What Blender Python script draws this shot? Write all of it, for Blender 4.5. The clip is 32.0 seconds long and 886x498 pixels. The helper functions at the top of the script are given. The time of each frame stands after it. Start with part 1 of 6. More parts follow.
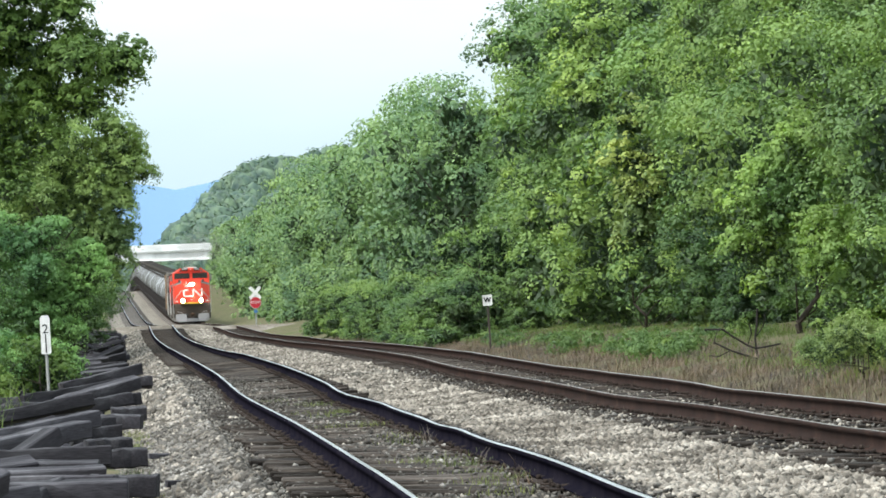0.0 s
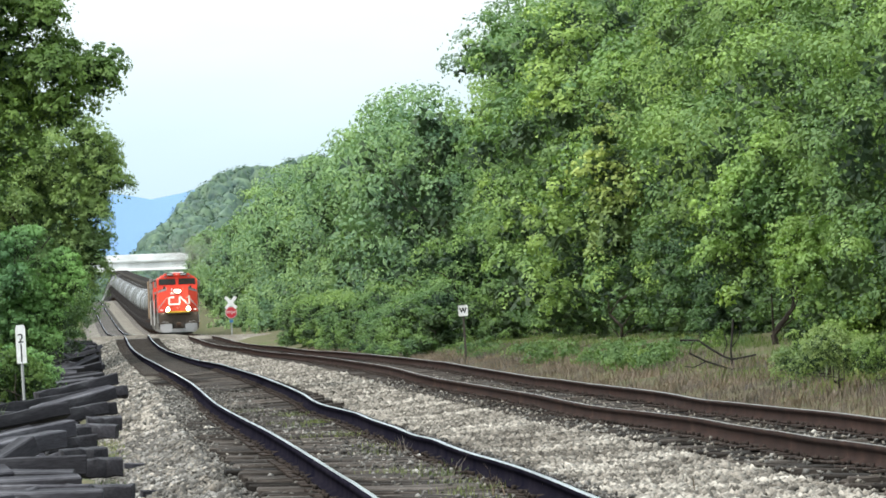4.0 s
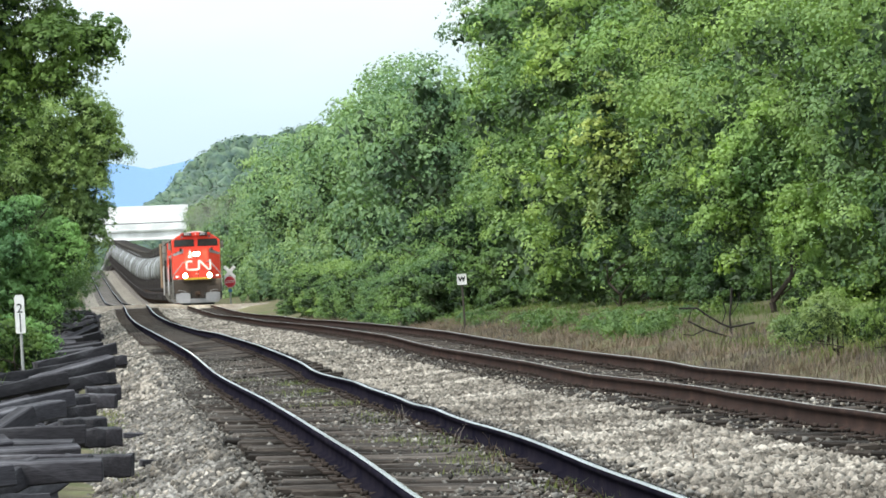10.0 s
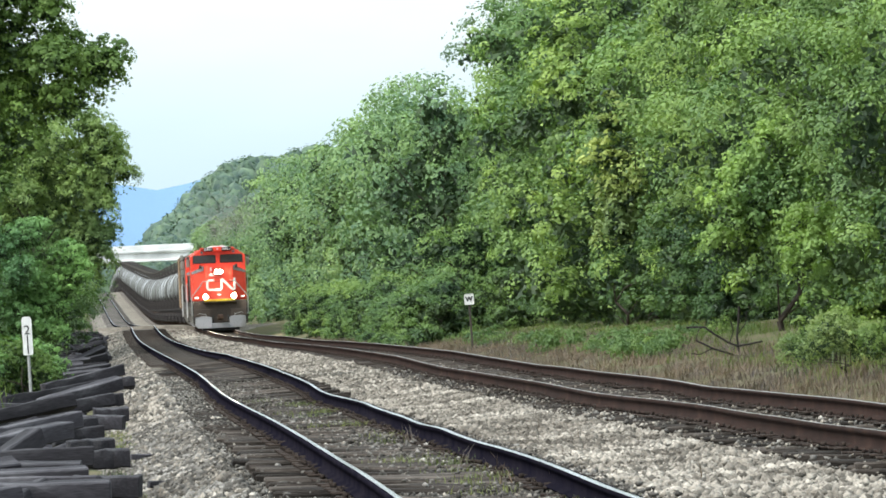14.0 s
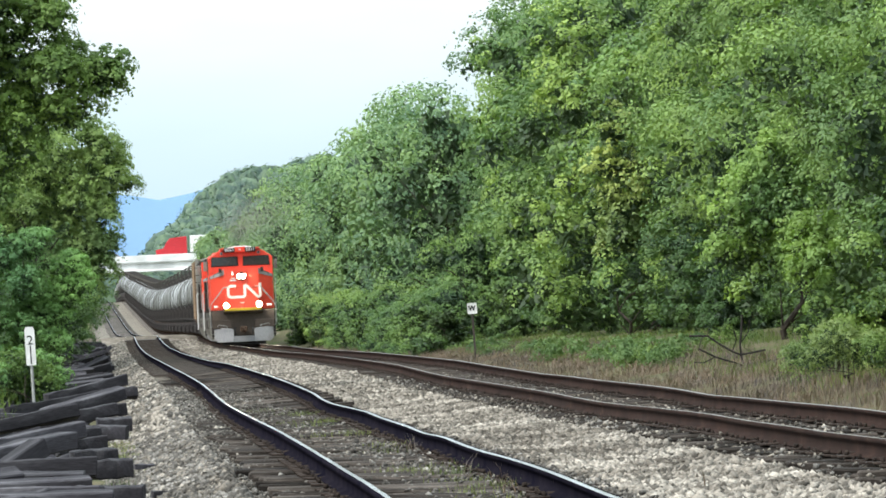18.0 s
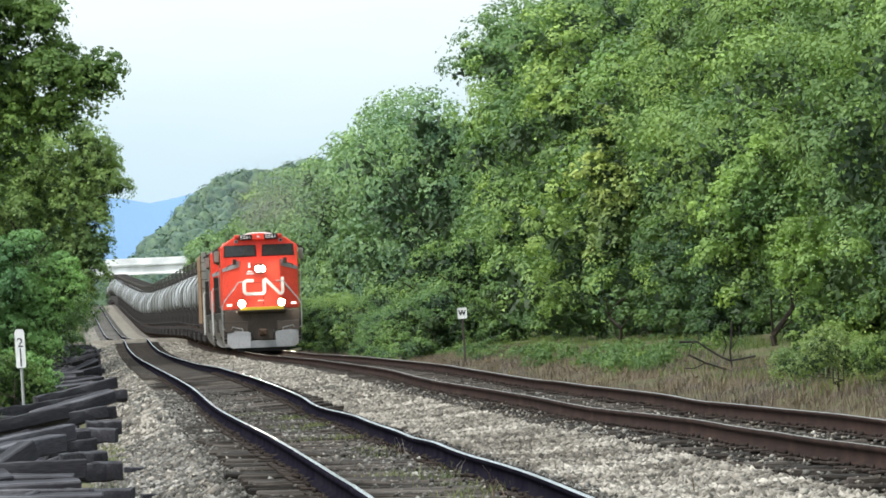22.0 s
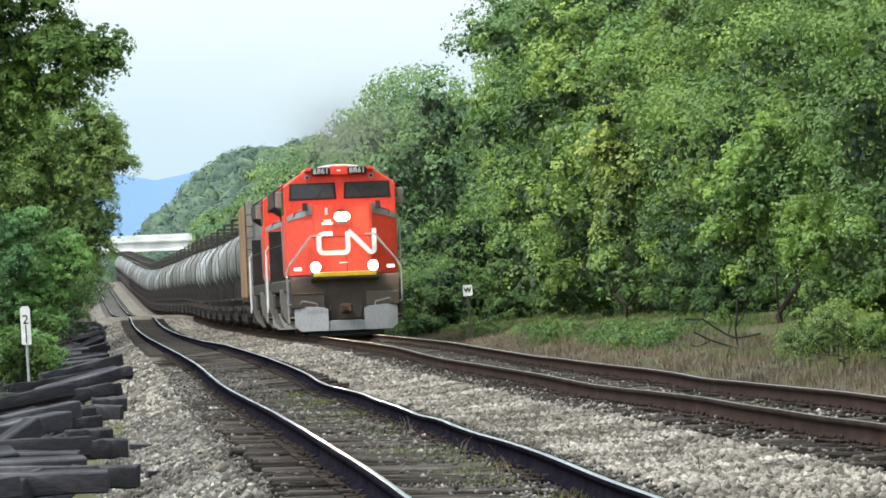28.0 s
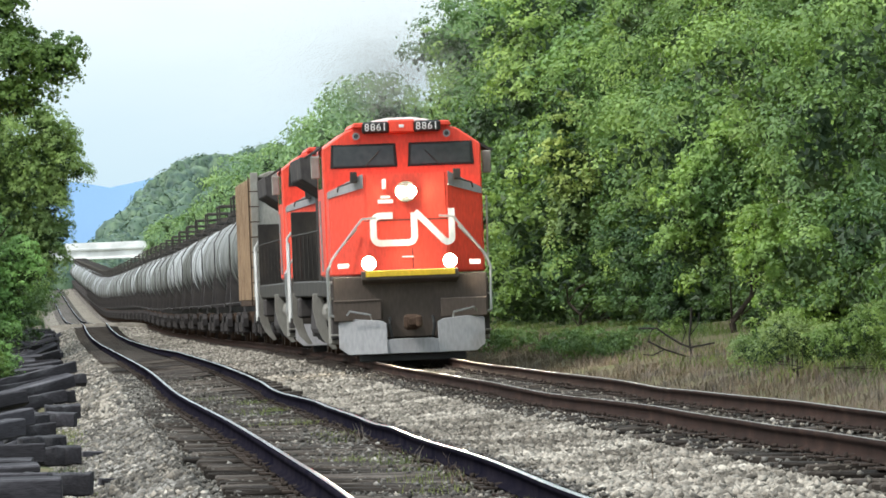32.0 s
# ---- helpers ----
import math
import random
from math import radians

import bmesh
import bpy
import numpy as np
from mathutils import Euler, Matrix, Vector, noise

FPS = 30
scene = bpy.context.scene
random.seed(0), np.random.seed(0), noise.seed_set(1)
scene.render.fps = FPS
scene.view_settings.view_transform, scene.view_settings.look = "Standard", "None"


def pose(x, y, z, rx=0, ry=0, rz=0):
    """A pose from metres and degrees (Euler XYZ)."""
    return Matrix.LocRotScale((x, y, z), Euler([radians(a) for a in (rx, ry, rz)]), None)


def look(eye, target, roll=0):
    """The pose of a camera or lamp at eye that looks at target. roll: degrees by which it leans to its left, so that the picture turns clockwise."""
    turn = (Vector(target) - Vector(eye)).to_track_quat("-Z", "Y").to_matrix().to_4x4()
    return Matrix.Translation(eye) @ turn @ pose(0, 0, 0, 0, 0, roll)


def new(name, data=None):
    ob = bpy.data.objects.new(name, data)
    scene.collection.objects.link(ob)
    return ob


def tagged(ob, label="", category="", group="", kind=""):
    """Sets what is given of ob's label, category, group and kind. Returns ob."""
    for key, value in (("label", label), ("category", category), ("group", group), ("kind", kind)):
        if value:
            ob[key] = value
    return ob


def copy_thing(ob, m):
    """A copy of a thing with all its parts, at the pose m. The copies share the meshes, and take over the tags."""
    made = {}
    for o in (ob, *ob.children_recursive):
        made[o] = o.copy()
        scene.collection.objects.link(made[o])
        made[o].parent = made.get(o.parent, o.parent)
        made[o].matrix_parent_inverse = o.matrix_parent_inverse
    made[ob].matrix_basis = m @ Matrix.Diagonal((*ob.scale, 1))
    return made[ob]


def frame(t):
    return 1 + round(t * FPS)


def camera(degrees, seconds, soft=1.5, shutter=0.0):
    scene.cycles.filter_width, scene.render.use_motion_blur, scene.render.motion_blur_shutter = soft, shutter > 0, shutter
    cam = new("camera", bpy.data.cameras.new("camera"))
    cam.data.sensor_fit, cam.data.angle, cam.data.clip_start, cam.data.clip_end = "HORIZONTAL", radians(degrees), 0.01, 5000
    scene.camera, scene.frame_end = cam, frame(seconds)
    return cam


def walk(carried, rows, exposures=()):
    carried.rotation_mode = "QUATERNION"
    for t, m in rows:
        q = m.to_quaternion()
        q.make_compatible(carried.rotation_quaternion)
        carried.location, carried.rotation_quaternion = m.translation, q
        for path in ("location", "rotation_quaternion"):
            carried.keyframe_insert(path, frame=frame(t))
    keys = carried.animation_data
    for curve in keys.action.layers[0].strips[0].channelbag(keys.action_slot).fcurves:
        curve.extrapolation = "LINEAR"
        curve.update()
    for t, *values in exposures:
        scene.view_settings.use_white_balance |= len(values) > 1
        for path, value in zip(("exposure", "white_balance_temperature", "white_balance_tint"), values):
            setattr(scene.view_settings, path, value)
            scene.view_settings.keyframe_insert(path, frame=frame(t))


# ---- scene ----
# ---------------------------------------------------------------- camera
# A long lens on a hand-steadied camera beside the line: it stays in one spot and only trembles in its aim.
cam = camera(7.476, 32.0, soft=1.7)
EYE = 1.22          # above the near rails, which are z = 0
AIM = [             # seconds, yaw, pitch, roll in degrees
    (0, 0.1717, 0.3815, -2.285),
    (0.5, 0.1504, 0.3682, -2.398),
    (1, 0.1230, 0.3644, -2.434),
    (1.5, 0.0352, 0.3773, -2.404),
    (2, -0.0144, 0.4305, -2.224),
    (2.5, -0.0136, 0.4653, -2.231),
    (3, -0.0027, 0.4610, -2.236),
    (3.5, -0.0131, 0.4612, -2.184),
    (5.5, -0.0859, 0.4283, -2.187),
    (6, -0.0964, 0.3991, -2.185),
    (6.5, -0.0873, 0.3828, -2.189),
    (7, -0.0748, 0.3433, -2.267),
    (7.5, -0.0524, 0.3050, -2.154),
    (8, 0.0046, 0.2743, -2.372),
    (8.5, 0.0111, 0.3085, -2.327),
    (9, 0.0000, 0.2865, -2.300),
    (9.5, -0.0242, 0.2272, -2.260),
    (10, -0.0375, 0.1962, -2.328),
    (10.5, -0.0157, 0.2284, -2.489),
    (11, -0.0253, 0.2528, -2.631),
    (11.5, -0.0612, 0.2864, -2.536),
    (12, -0.0906, 0.3025, -2.494),
    (12.5, -0.0865, 0.3651, -2.481),
    (13, -0.0534, 0.3843, -2.627),
    (13.5, -0.0139, 0.3769, -2.618),
    (14, 0.0153, 0.3677, -2.562),
    (14.5, 0.1097, 0.3897, -2.465),
    (16.5, 0.1378, 0.3620, -2.782),
    (17, 0.1271, 0.3713, -2.780),
    (17.5, 0.0725, 0.4119, -2.819),
    (18, 0.0355, 0.4468, -2.692),
    (18.5, 0.0212, 0.4203, -2.723),
    (19, 0.0159, 0.4146, -2.862),
    (19.5, -0.0192, 0.4343, -2.858),
    (20, -0.0625, 0.4874, -2.742),
    (20.5, -0.1050, 0.4778, -2.445),
    (21, -0.1049, 0.4189, -2.376),
    (21.5, -0.0742, 0.3918, -2.434),
    (22, -0.0468, 0.4820, -2.405),
    (22.5, -0.0624, 0.5853, -2.308),
    (23, -0.0481, 0.5640, -2.292),
    (23.5, -0.0598, 0.5702, -2.259),
    (24, -0.0350, 0.5070, -2.318),
    (24.5, -0.0235, 0.4750, -2.401),
    (26.5, -0.0052, 0.3698, -2.502),
    (27, -0.0044, 0.3538, -2.384),
    (27.5, -0.0069, 0.3271, -2.314),
    (28, 0.0080, 0.2918, -2.351),
    (28.5, -0.0354, 0.2876, -2.375),
    (29, -0.1158, 0.2747, -2.531),
    (29.5, -0.1803, 0.3032, -2.606),
    (30, -0.2293, 0.3068, -2.535),
    (30.5, -0.2577, 0.2968, -2.441),
    (31, -0.3084, 0.2953, -2.404),
    (31.5, -0.3590, 0.3179, -2.299),
    (32, -0.3823, 0.3468, -2.172),
]


def aim(yaw, pitch, roll):
    return (Matrix.Translation((0, 0, EYE)) @ Matrix.Rotation(radians(yaw), 4, "Z")
            @ Matrix.Rotation(radians(90 + pitch), 4, "X") @ Matrix.Rotation(radians(roll), 4, "Z"))


walk(cam, [(t, aim(a, b, c)) for t, a, b, c in AIM], exposures=[(0, 0.20), (14, 0.20), (20, 0.16), (23, 0.08), (32, 0.08)])

# ---------------------------------------------------------------- sky and sun
world = bpy.data.worlds.new("overcast_sky")
scene.world = world
world.use_nodes = True
wn, wl = world.node_tree.nodes, world.node_tree.links
wn.clear()
sky = wn.new("ShaderNodeTexSky")
sky.sky_type, sky.sun_disc = "NISHITA", False
sky.sun_elevation, sky.sun_rotation = radians(50), radians(-118)
sky.dust_density, sky.air_density = 3.0, 1.0
wco = wn.new("ShaderNodeTexCoord")
wmap = wn.new("ShaderNodeMapping")
wmap.inputs["Scale"].default_value = (1.0, 1.0, 3.5)
wnoise = wn.new("ShaderNodeTexNoise")
wnoise.inputs["Scale"].default_value = 9.0
wnoise.inputs["Detail"].default_value = 5.0
wramp = wn.new("ShaderNodeValToRGB")
wramp.color_ramp.elements[0].position, wramp.color_ramp.elements[0].color = 0.30, (0.73, 0.88, 0.94, 1)
wramp.color_ramp.elements[1].position, wramp.color_ramp.elements[1].color = 0.62, (0.88, 0.97, 1.0, 1)
wsep = wn.new("ShaderNodeSeparateXYZ")
whi = wn.new("ShaderNodeMapRange")          # the cloud deck thins and turns blue towards the horizon
whi.inputs["From Min"].default_value, whi.inputs["From Max"].default_value = 0.008, 0.045
wcloud = wn.new("ShaderNodeMix")
wcloud.data_type = "RGBA"
wcloud.inputs["A"].default_value = (0.56, 0.75, 0.87, 1)
scale_sky = wn.new("ShaderNodeMix")
scale_sky.data_type, scale_sky.blend_type = "RGBA", "MULTIPLY"
scale_sky.inputs["Factor"].default_value = 1.0
scale_sky.inputs["B"].default_value = (0.09, 0.09, 0.09, 1)
wmix = wn.new("ShaderNodeMix")
wmix.data_type = "RGBA"
wmix.inputs["Factor"].default_value = 0.88
wbg = wn.new("ShaderNodeBackground")
wbg.inputs["Strength"].default_value = 1.0
wout = wn.new("ShaderNodeOutputWorld")
wl.new(wco.outputs["Generated"], wmap.inputs["Vector"])
wl.new(wmap.outputs["Vector"], wnoise.inputs["Vector"])
wl.new(wnoise.outputs["Fac"], wramp.inputs["Fac"])
wl.new(wco.outputs["Generated"], wsep.inputs["Vector"])
wl.new(wsep.outputs["Z"], whi.inputs["Value"])
wl.new(whi.outputs["Result"], wcloud.inputs["Factor"])
wl.new(wramp.outputs["Color"], wcloud.inputs["B"])
wl.new(sky.outputs["Color"], scale_sky.inputs["A"])
wl.new(scale_sky.outputs["Result"], wmix.inputs["A"])
wl.new(wcloud.outputs["Result"], wmix.inputs["B"])
wzen = wn.new("ShaderNodeMapRange")         # an overcast sky is brightest overhead
wzen.inputs["From Min"].default_value, wzen.inputs["From Max"].default_value = 0.03, 0.75
wzen.inputs["To Min"].default_value, wzen.inputs["To Max"].default_value = 1.16, 1.95
wl.new(wsep.outputs["Z"], wzen.inputs["Value"])
wl.new(wzen.outputs["Result"], wbg.inputs["Strength"])
wl.new(wmix.outputs["Result"], wbg.inputs["Color"])
wl.new(wbg.outputs["Background"], wout.inputs["Surface"])

sun_data = bpy.data.lights.new("sun", "SUN")
sun_data.energy, sun_data.angle, sun_data.color = 3.2, radians(10), (1.0, 0.96, 0.90)
sun = new("sun", sun_data)
sun.matrix_world = look((-110, -58, 146), (0, 0, 0))


# ---------------------------------------------------------------- materials
def nodes_of(name):
    m = bpy.data.materials.new(name)
    m.use_nodes = True
    return m, m.node_tree.nodes, m.node_tree.links, m.node_tree.nodes["Principled BSDF"]


def noise_node(n, l, scale, detail=4.0, coords="Object", stretch=None):
    co = n.new("ShaderNodeTexCoord")
    t = n.new("ShaderNodeTexNoise")
    t.inputs["Scale"].default_value, t.inputs["Detail"].default_value = scale, detail
    src = co.outputs[coords]
    if stretch:
        mp = n.new("ShaderNodeMapping")
        mp.inputs["Scale"].default_value = stretch
        l.new(src, mp.inputs["Vector"])
        src = mp.outputs["Vector"]
    l.new(src, t.inputs["Vector"])
    return t


def ramp_node(n, l, fac, stops):
    r = n.new("ShaderNodeValToRGB")
    els = r.color_ramp.elements
    while len(els) < len(stops):
        els.new(0.5)
    for e, (p, c) in zip(els, stops):
        e.position, e.color = p, (*c, 1)
    l.new(fac, r.inputs["Fac"])
    return r


def mix_node(n, l, fac, a, b, mode="MIX"):
    m = n.new("ShaderNodeMix")
    m.data_type, m.blend_type = "RGBA", mode
    for key, v in (("Factor", fac), ("A", a), ("B", b)):
        if isinstance(v, (int, float)):
            m.inputs[key].default_value = v
        elif isinstance(v, tuple):
            m.inputs[key].default_value = (*v, 1)
        else:
            l.new(v, m.inputs[key])
    return m.outputs["Result"]


def bump(n, l, bsdf, height, strength, dist):
    b = n.new("ShaderNodeBump")
    b.inputs["Strength"].default_value, b.inputs["Distance"].default_value = strength, dist
    l.new(height, b.inputs["Height"])
    l.new(b.outputs["Normal"], bsdf.inputs["Normal"])


def surface(name, stops, scale, fine, rough=0.7, metal=0.0, bumpy=0.3, dist=0.01, coords="Object", stretch=None, vary=0.0, per="object", spec=0.5):
    """A two-scale material: a broad stain pattern between colour stops, a fine grain over it."""
    m, n, l, b = nodes_of(name)
    big = noise_node(n, l, scale, 5, coords, stretch)
    small = noise_node(n, l, fine, 6, coords, stretch)
    col = ramp_node(n, l, big.outputs["Fac"], stops).outputs["Color"]
    grain = ramp_node(n, l, small.outputs["Fac"], [(0.3, (0.62, 0.62, 0.62)), (0.7, (1.25, 1.25, 1.25))]).outputs["Color"]
    col = mix_node(n, l, 0.8, col, grain, "MULTIPLY")
    if vary:
        if per == "object":
            rnd = n.new("ShaderNodeObjectInfo").outputs["Random"]
        else:
            rnd = n.new("ShaderNodeNewGeometry").outputs["Random Per Island"]
        tint = ramp_node(n, l, rnd, [(0.0, (1 - vary,) * 3), (1.0, (1 + vary,) * 3)]).outputs["Color"]
        col = mix_node(n, l, 1.0, col, tint, "MULTIPLY")
    l.new(col, b.inputs["Base Color"])
    b.inputs["Roughness"].default_value, b.inputs["Metallic"].default_value = rough, metal
    b.inputs["Specular IOR Level"].default_value = spec
    bump(n, l, b, small.outputs["Fac"], bumpy, dist)
    return m


def leaf_material(name, dark, light, glow=0.35):
    m, n, l, b = nodes_of(name)
    isl = n.new("ShaderNodeNewGeometry").outputs["Random Per Island"]
    per_leaf = ramp_node(n, l, isl, [(0.0, tuple(a * 0.75 + c * 0.25 for a, c in zip(dark, light))), (0.75, tuple((a + c) / 2 for a, c in zip(dark, light))), (1.0, tuple(a * 0.25 + c * 0.75 for a, c in zip(dark, light)))]).outputs["Color"]
    broad = noise_node(n, l, 0.42, 4)
    tone = ramp_node(n, l, broad.outputs["Fac"], [(0.34, (0.52, 0.60, 0.68)), (0.66, (1.40, 1.30, 1.00))]).outputs["Color"]
    col = mix_node(n, l, 1.0, per_leaf, tone, "MULTIPLY")
    rnd = n.new("ShaderNodeObjectInfo").outputs["Random"]
    tree = ramp_node(n, l, rnd, [(0.0, (0.84, 0.90, 0.92)), (0.5, (1.0, 1.0, 0.9)), (1.0, (1.12, 1.08, 0.90))]).outputs["Color"]
    col = mix_node(n, l, 1.0, col, tree, "MULTIPLY")
    l.new(col, b.inputs["Base Color"])
    b.inputs["Roughness"].default_value = 0.55
    b.inputs["Specular IOR Level"].default_value = 0.3
    tr = n.new("ShaderNodeBsdfTranslucent")
    l.new(mix_node(n, l, 1.0, col, (1.25, 1.35, 0.6), "MULTIPLY"), tr.inputs["Color"])
    mx = n.new("ShaderNodeMixShader")
    mx.inputs["Fac"].default_value = glow
    l.new(b.outputs["BSDF"], mx.inputs[1])
    l.new(tr.outputs["BSDF"], mx.inputs[2])
    l.new(mx.outputs["Shader"], n["Material Output"].inputs["Surface"])
    return m


def plain(name, colour, rough=0.5, metal=0.0, emit=0.0):
    m, n, l, b = nodes_of(name)
    t = noise_node(n, l, 7.0, 5)
    v = ramp_node(n, l, t.outputs["Fac"], [(0.3, tuple(c * 0.82 for c in colour)), (0.7, tuple(min(1, c * 1.1) for c in colour))]).outputs["Color"]
    l.new(v, b.inputs["Base Color"])
    b.inputs["Roughness"].default_value, b.inputs["Metallic"].default_value = rough, metal
    if emit:
        b.inputs["Emission Color"].default_value, b.inputs["Emission Strength"].default_value = (*colour, 1), emit
    return m


LEAF_MID = leaf_material("leaves_mid_green", (0.128, 0.228, 0.088), (0.25, 0.375, 0.145), 0.2)
LEAF_DEEP = leaf_material("leaves_deep_green", (0.100, 0.190, 0.075), (0.190, 0.300, 0.120), 0.2)
# darkened copy of the green leaves, with shade put into the colour
LEAF_SHADED = leaf_material("leaves_shaded_green", (0.066, 0.135, 0.050), (0.135, 0.225, 0.082), 0.2)
LEAF_LIME = leaf_material("leaves_yellow_green", (0.155, 0.255, 0.085), (0.285, 0.405, 0.15), 0.2)
# distance haze is mixed into this paler, bluer leaf colour
LEAF_FAR = leaf_material("leaves_far_haze_tinted", (0.15, 0.255, 0.145), (0.24, 0.36, 0.20), 0.22)
# blue-grey green for the hill, painted as if seen through haze
LEAF_HILL = leaf_material("leaves_haze_tinted_hill", (0.082, 0.140, 0.122), (0.110, 0.175, 0.148), 0.1)
BARK = surface("bark", [(0.3, (0.034, 0.028, 0.022)), (0.7, (0.092, 0.079, 0.066))], 3, 25, 0.9, 0, 0.6, 0.02, stretch=(1, 1, 0.25), spec=0.12)
BLADE = leaf_material("grass_blades", (0.075, 0.125, 0.045), (0.165, 0.22, 0.09))
STRAW = leaf_material("dry_grass", (0.118, 0.086, 0.080), (0.228, 0.176, 0.158), 0.05)
SOIL = surface("verge_soil", [(0.3, (0.075, 0.085, 0.038)), (0.5, (0.13, 0.115, 0.07)), (0.7, (0.085, 0.12, 0.035))], 0.35, 6, 0.95, 0, 0.6, 0.05, spec=0.12)
STONE = surface("ballast_stone", [(0.28, (0.072, 0.062, 0.051)), (0.5, (0.222, 0.201, 0.172)), (0.72, (0.40, 0.368, 0.320))], 0.4, 40, 0.9, 0, 0.4, 0.004, vary=0.62, per="island", spec=0.1)
DIRTY_STONE = surface("dirty_ballast_stone", [(0.28, (0.050, 0.045, 0.039)), (0.5, (0.116, 0.109, 0.099)), (0.74, (0.30, 0.287, 0.265))], 0.8, 40, 0.9, 0, 0.4, 0.004, vary=0.62, per="island", spec=0.1)
# darker than the loose stones, painting shaded gaps between them
BED = surface("ballast_bed", [(0.3, (0.05, 0.045, 0.039)), (0.55, (0.105, 0.096, 0.085)), (0.75, (0.22, 0.205, 0.185))], 0.6, 17, 0.95, 0, 1.0, 0.03, spec=0.12)
TIE = surface("weathered_tie", [(0.3, (0.016, 0.014, 0.0125)), (0.5, (0.042, 0.035, 0.030)), (0.76, (0.115, 0.098, 0.085))], 2.6, 17, 0.9, 0, 0.8, 0.02, stretch=(0.6, 2, 2), vary=0.65, spec=0.12)
DUSTY_TIE = surface("dusty_tie", [(0.3, (0.12, 0.112, 0.105)), (0.7, (0.235, 0.222, 0.208))], 0.8, 14, 0.95, 0, 0.5, 0.02, vary=0.3, per="island", spec=0.1)
OLD_TIE = surface("creosoted_tie", [(0.3, (0.016, 0.015, 0.018)), (0.52, (0.038, 0.036, 0.042)), (0.76, (0.125, 0.122, 0.133))], 1.6, 22, 0.7, 0, 0.6, 0.012, stretch=(0.35, 3, 3), vary=0.55, spec=0.12)
RAIL_DARK = surface("dark_rail", [(0.3, (0.007, 0.007, 0.013)), (0.7, (0.018, 0.016, 0.022))], 1.5, 30, 0.9, 0.0, 0.2, 0.002, spec=0.0)
RAIL_SIDE = surface("rusty_rail", [(0.3, (0.017, 0.010, 0.008)), (0.6, (0.034, 0.019, 0.015)), (0.8, (0.062, 0.037, 0.029))], 1.5, 30, 0.85, 0.0, 0.3, 0.003, spec=0.05)
# light and dark stretches along the head paint a broken shine
RAIL_TOP = surface("polished_rail_head", [(0.36, (0.20, 0.20, 0.22)), (0.60, (0.62, 0.62, 0.65))], 0.16, 50, 0.17, 1.0, 0.05, 0.001)
RAIL_DULL = surface("dull_rail_head", [(0.3, (0.13, 0.105, 0.09)), (0.7, (0.24, 0.20, 0.18))], 1.0, 50, 0.34, 0.8, 0.05, 0.001)
RUST = surface("rusty_steel", [(0.3, (0.040, 0.027, 0.020)), (0.7, (0.095, 0.062, 0.045))], 4, 40, 0.85, 0.1, 0.4, 0.004, spec=0.12)
GRAVEL = surface("gravel_road", [(0.3, (0.11, 0.095, 0.078)), (0.55, (0.20, 0.178, 0.15)), (0.75, (0.33, 0.305, 0.27))], 0.9, 9, 0.95, 0, 0.6, 0.02, spec=0.12)
OILY = surface("oily_rust", [(0.3, (0.022, 0.017, 0.015)), (0.7, (0.055, 0.042, 0.035))], 4, 40, 0.8, 0.0, 0.4, 0.004, spec=0.12)
CONCRETE = surface("pale_concrete", [(0.3, (0.74, 0.75, 0.75)), (0.7, (0.90, 0.91, 0.91))], 0.06, 0.25, 0.85, 0, 0.1, 0.02)


# ---------------------------------------------------------------- building blocks


def mesh_of(name, verts, faces, mats, mat_index=None, smooth=False):
    """A mesh from arrays: verts (n, 3), faces (m, k)."""
    verts, faces = np.asarray(verts, float), np.asarray(faces, int)
    me = bpy.data.meshes.new(name)
    k = faces.shape[1]
    me.vertices.add(len(verts))
    me.vertices.foreach_set("co", verts.ravel())
    me.loops.add(faces.size)
    me.loops.foreach_set("vertex_index", faces.ravel())
    me.polygons.add(len(faces))
    me.polygons.foreach_set("loop_start", np.arange(0, faces.size, k))
    if mat_index is not None:
        me.polygons.foreach_set("material_index", np.asarray(mat_index, int))
    if smooth:
        me.polygons.foreach_set("use_smooth", np.ones(len(faces), bool))
    for mt in (mats if isinstance(mats, (list, tuple)) else [mats]):
        me.materials.append(mt)
    me.update(calc_edges=True)
    return me


def thing(name, label, category, m=None, group="", kind=""):
    ob = new(name)
    ob.empty_display_size = 0.2
    if m is not None:
        ob.matrix_basis = m
    return tagged(ob, label, category, group, kind)


def mpart(name, me, parent, label="", m=None):
    ob = new(name, me)
    ob.parent = parent
    if m is not None:
        ob.matrix_basis = m
    if label:
        ob["label"] = label
    return ob


def part(name, bm, material, parent, label="", smooth=False, m=None):
    me = bpy.data.meshes.new(name)
    if smooth:
        for fc in bm.faces:
            fc.smooth = True
    bm.to_mesh(me)
    bm.free()
    me.materials.append(material)
    return mpart(name, me, parent, label, m)


def box(x0, x1, y0, y1, z0, z1, bevel=0.0, bm=None):
    bm = bm or bmesh.new()
    vs = bmesh.ops.create_cube(bm, size=1.0)["verts"]
    for v in vs:
        v.co = Vector(((x0 + x1) / 2 + v.co.x * (x1 - x0), (y0 + y1) / 2 + v.co.y * (y1 - y0), (z0 + z1) / 2 + v.co.z * (z1 - z0)))
    if bevel:
        es = {e for v in vs for e in v.link_edges}
        bmesh.ops.bevel(bm, geom=list(es), offset=bevel, segments=1, affect="EDGES")
    return bm


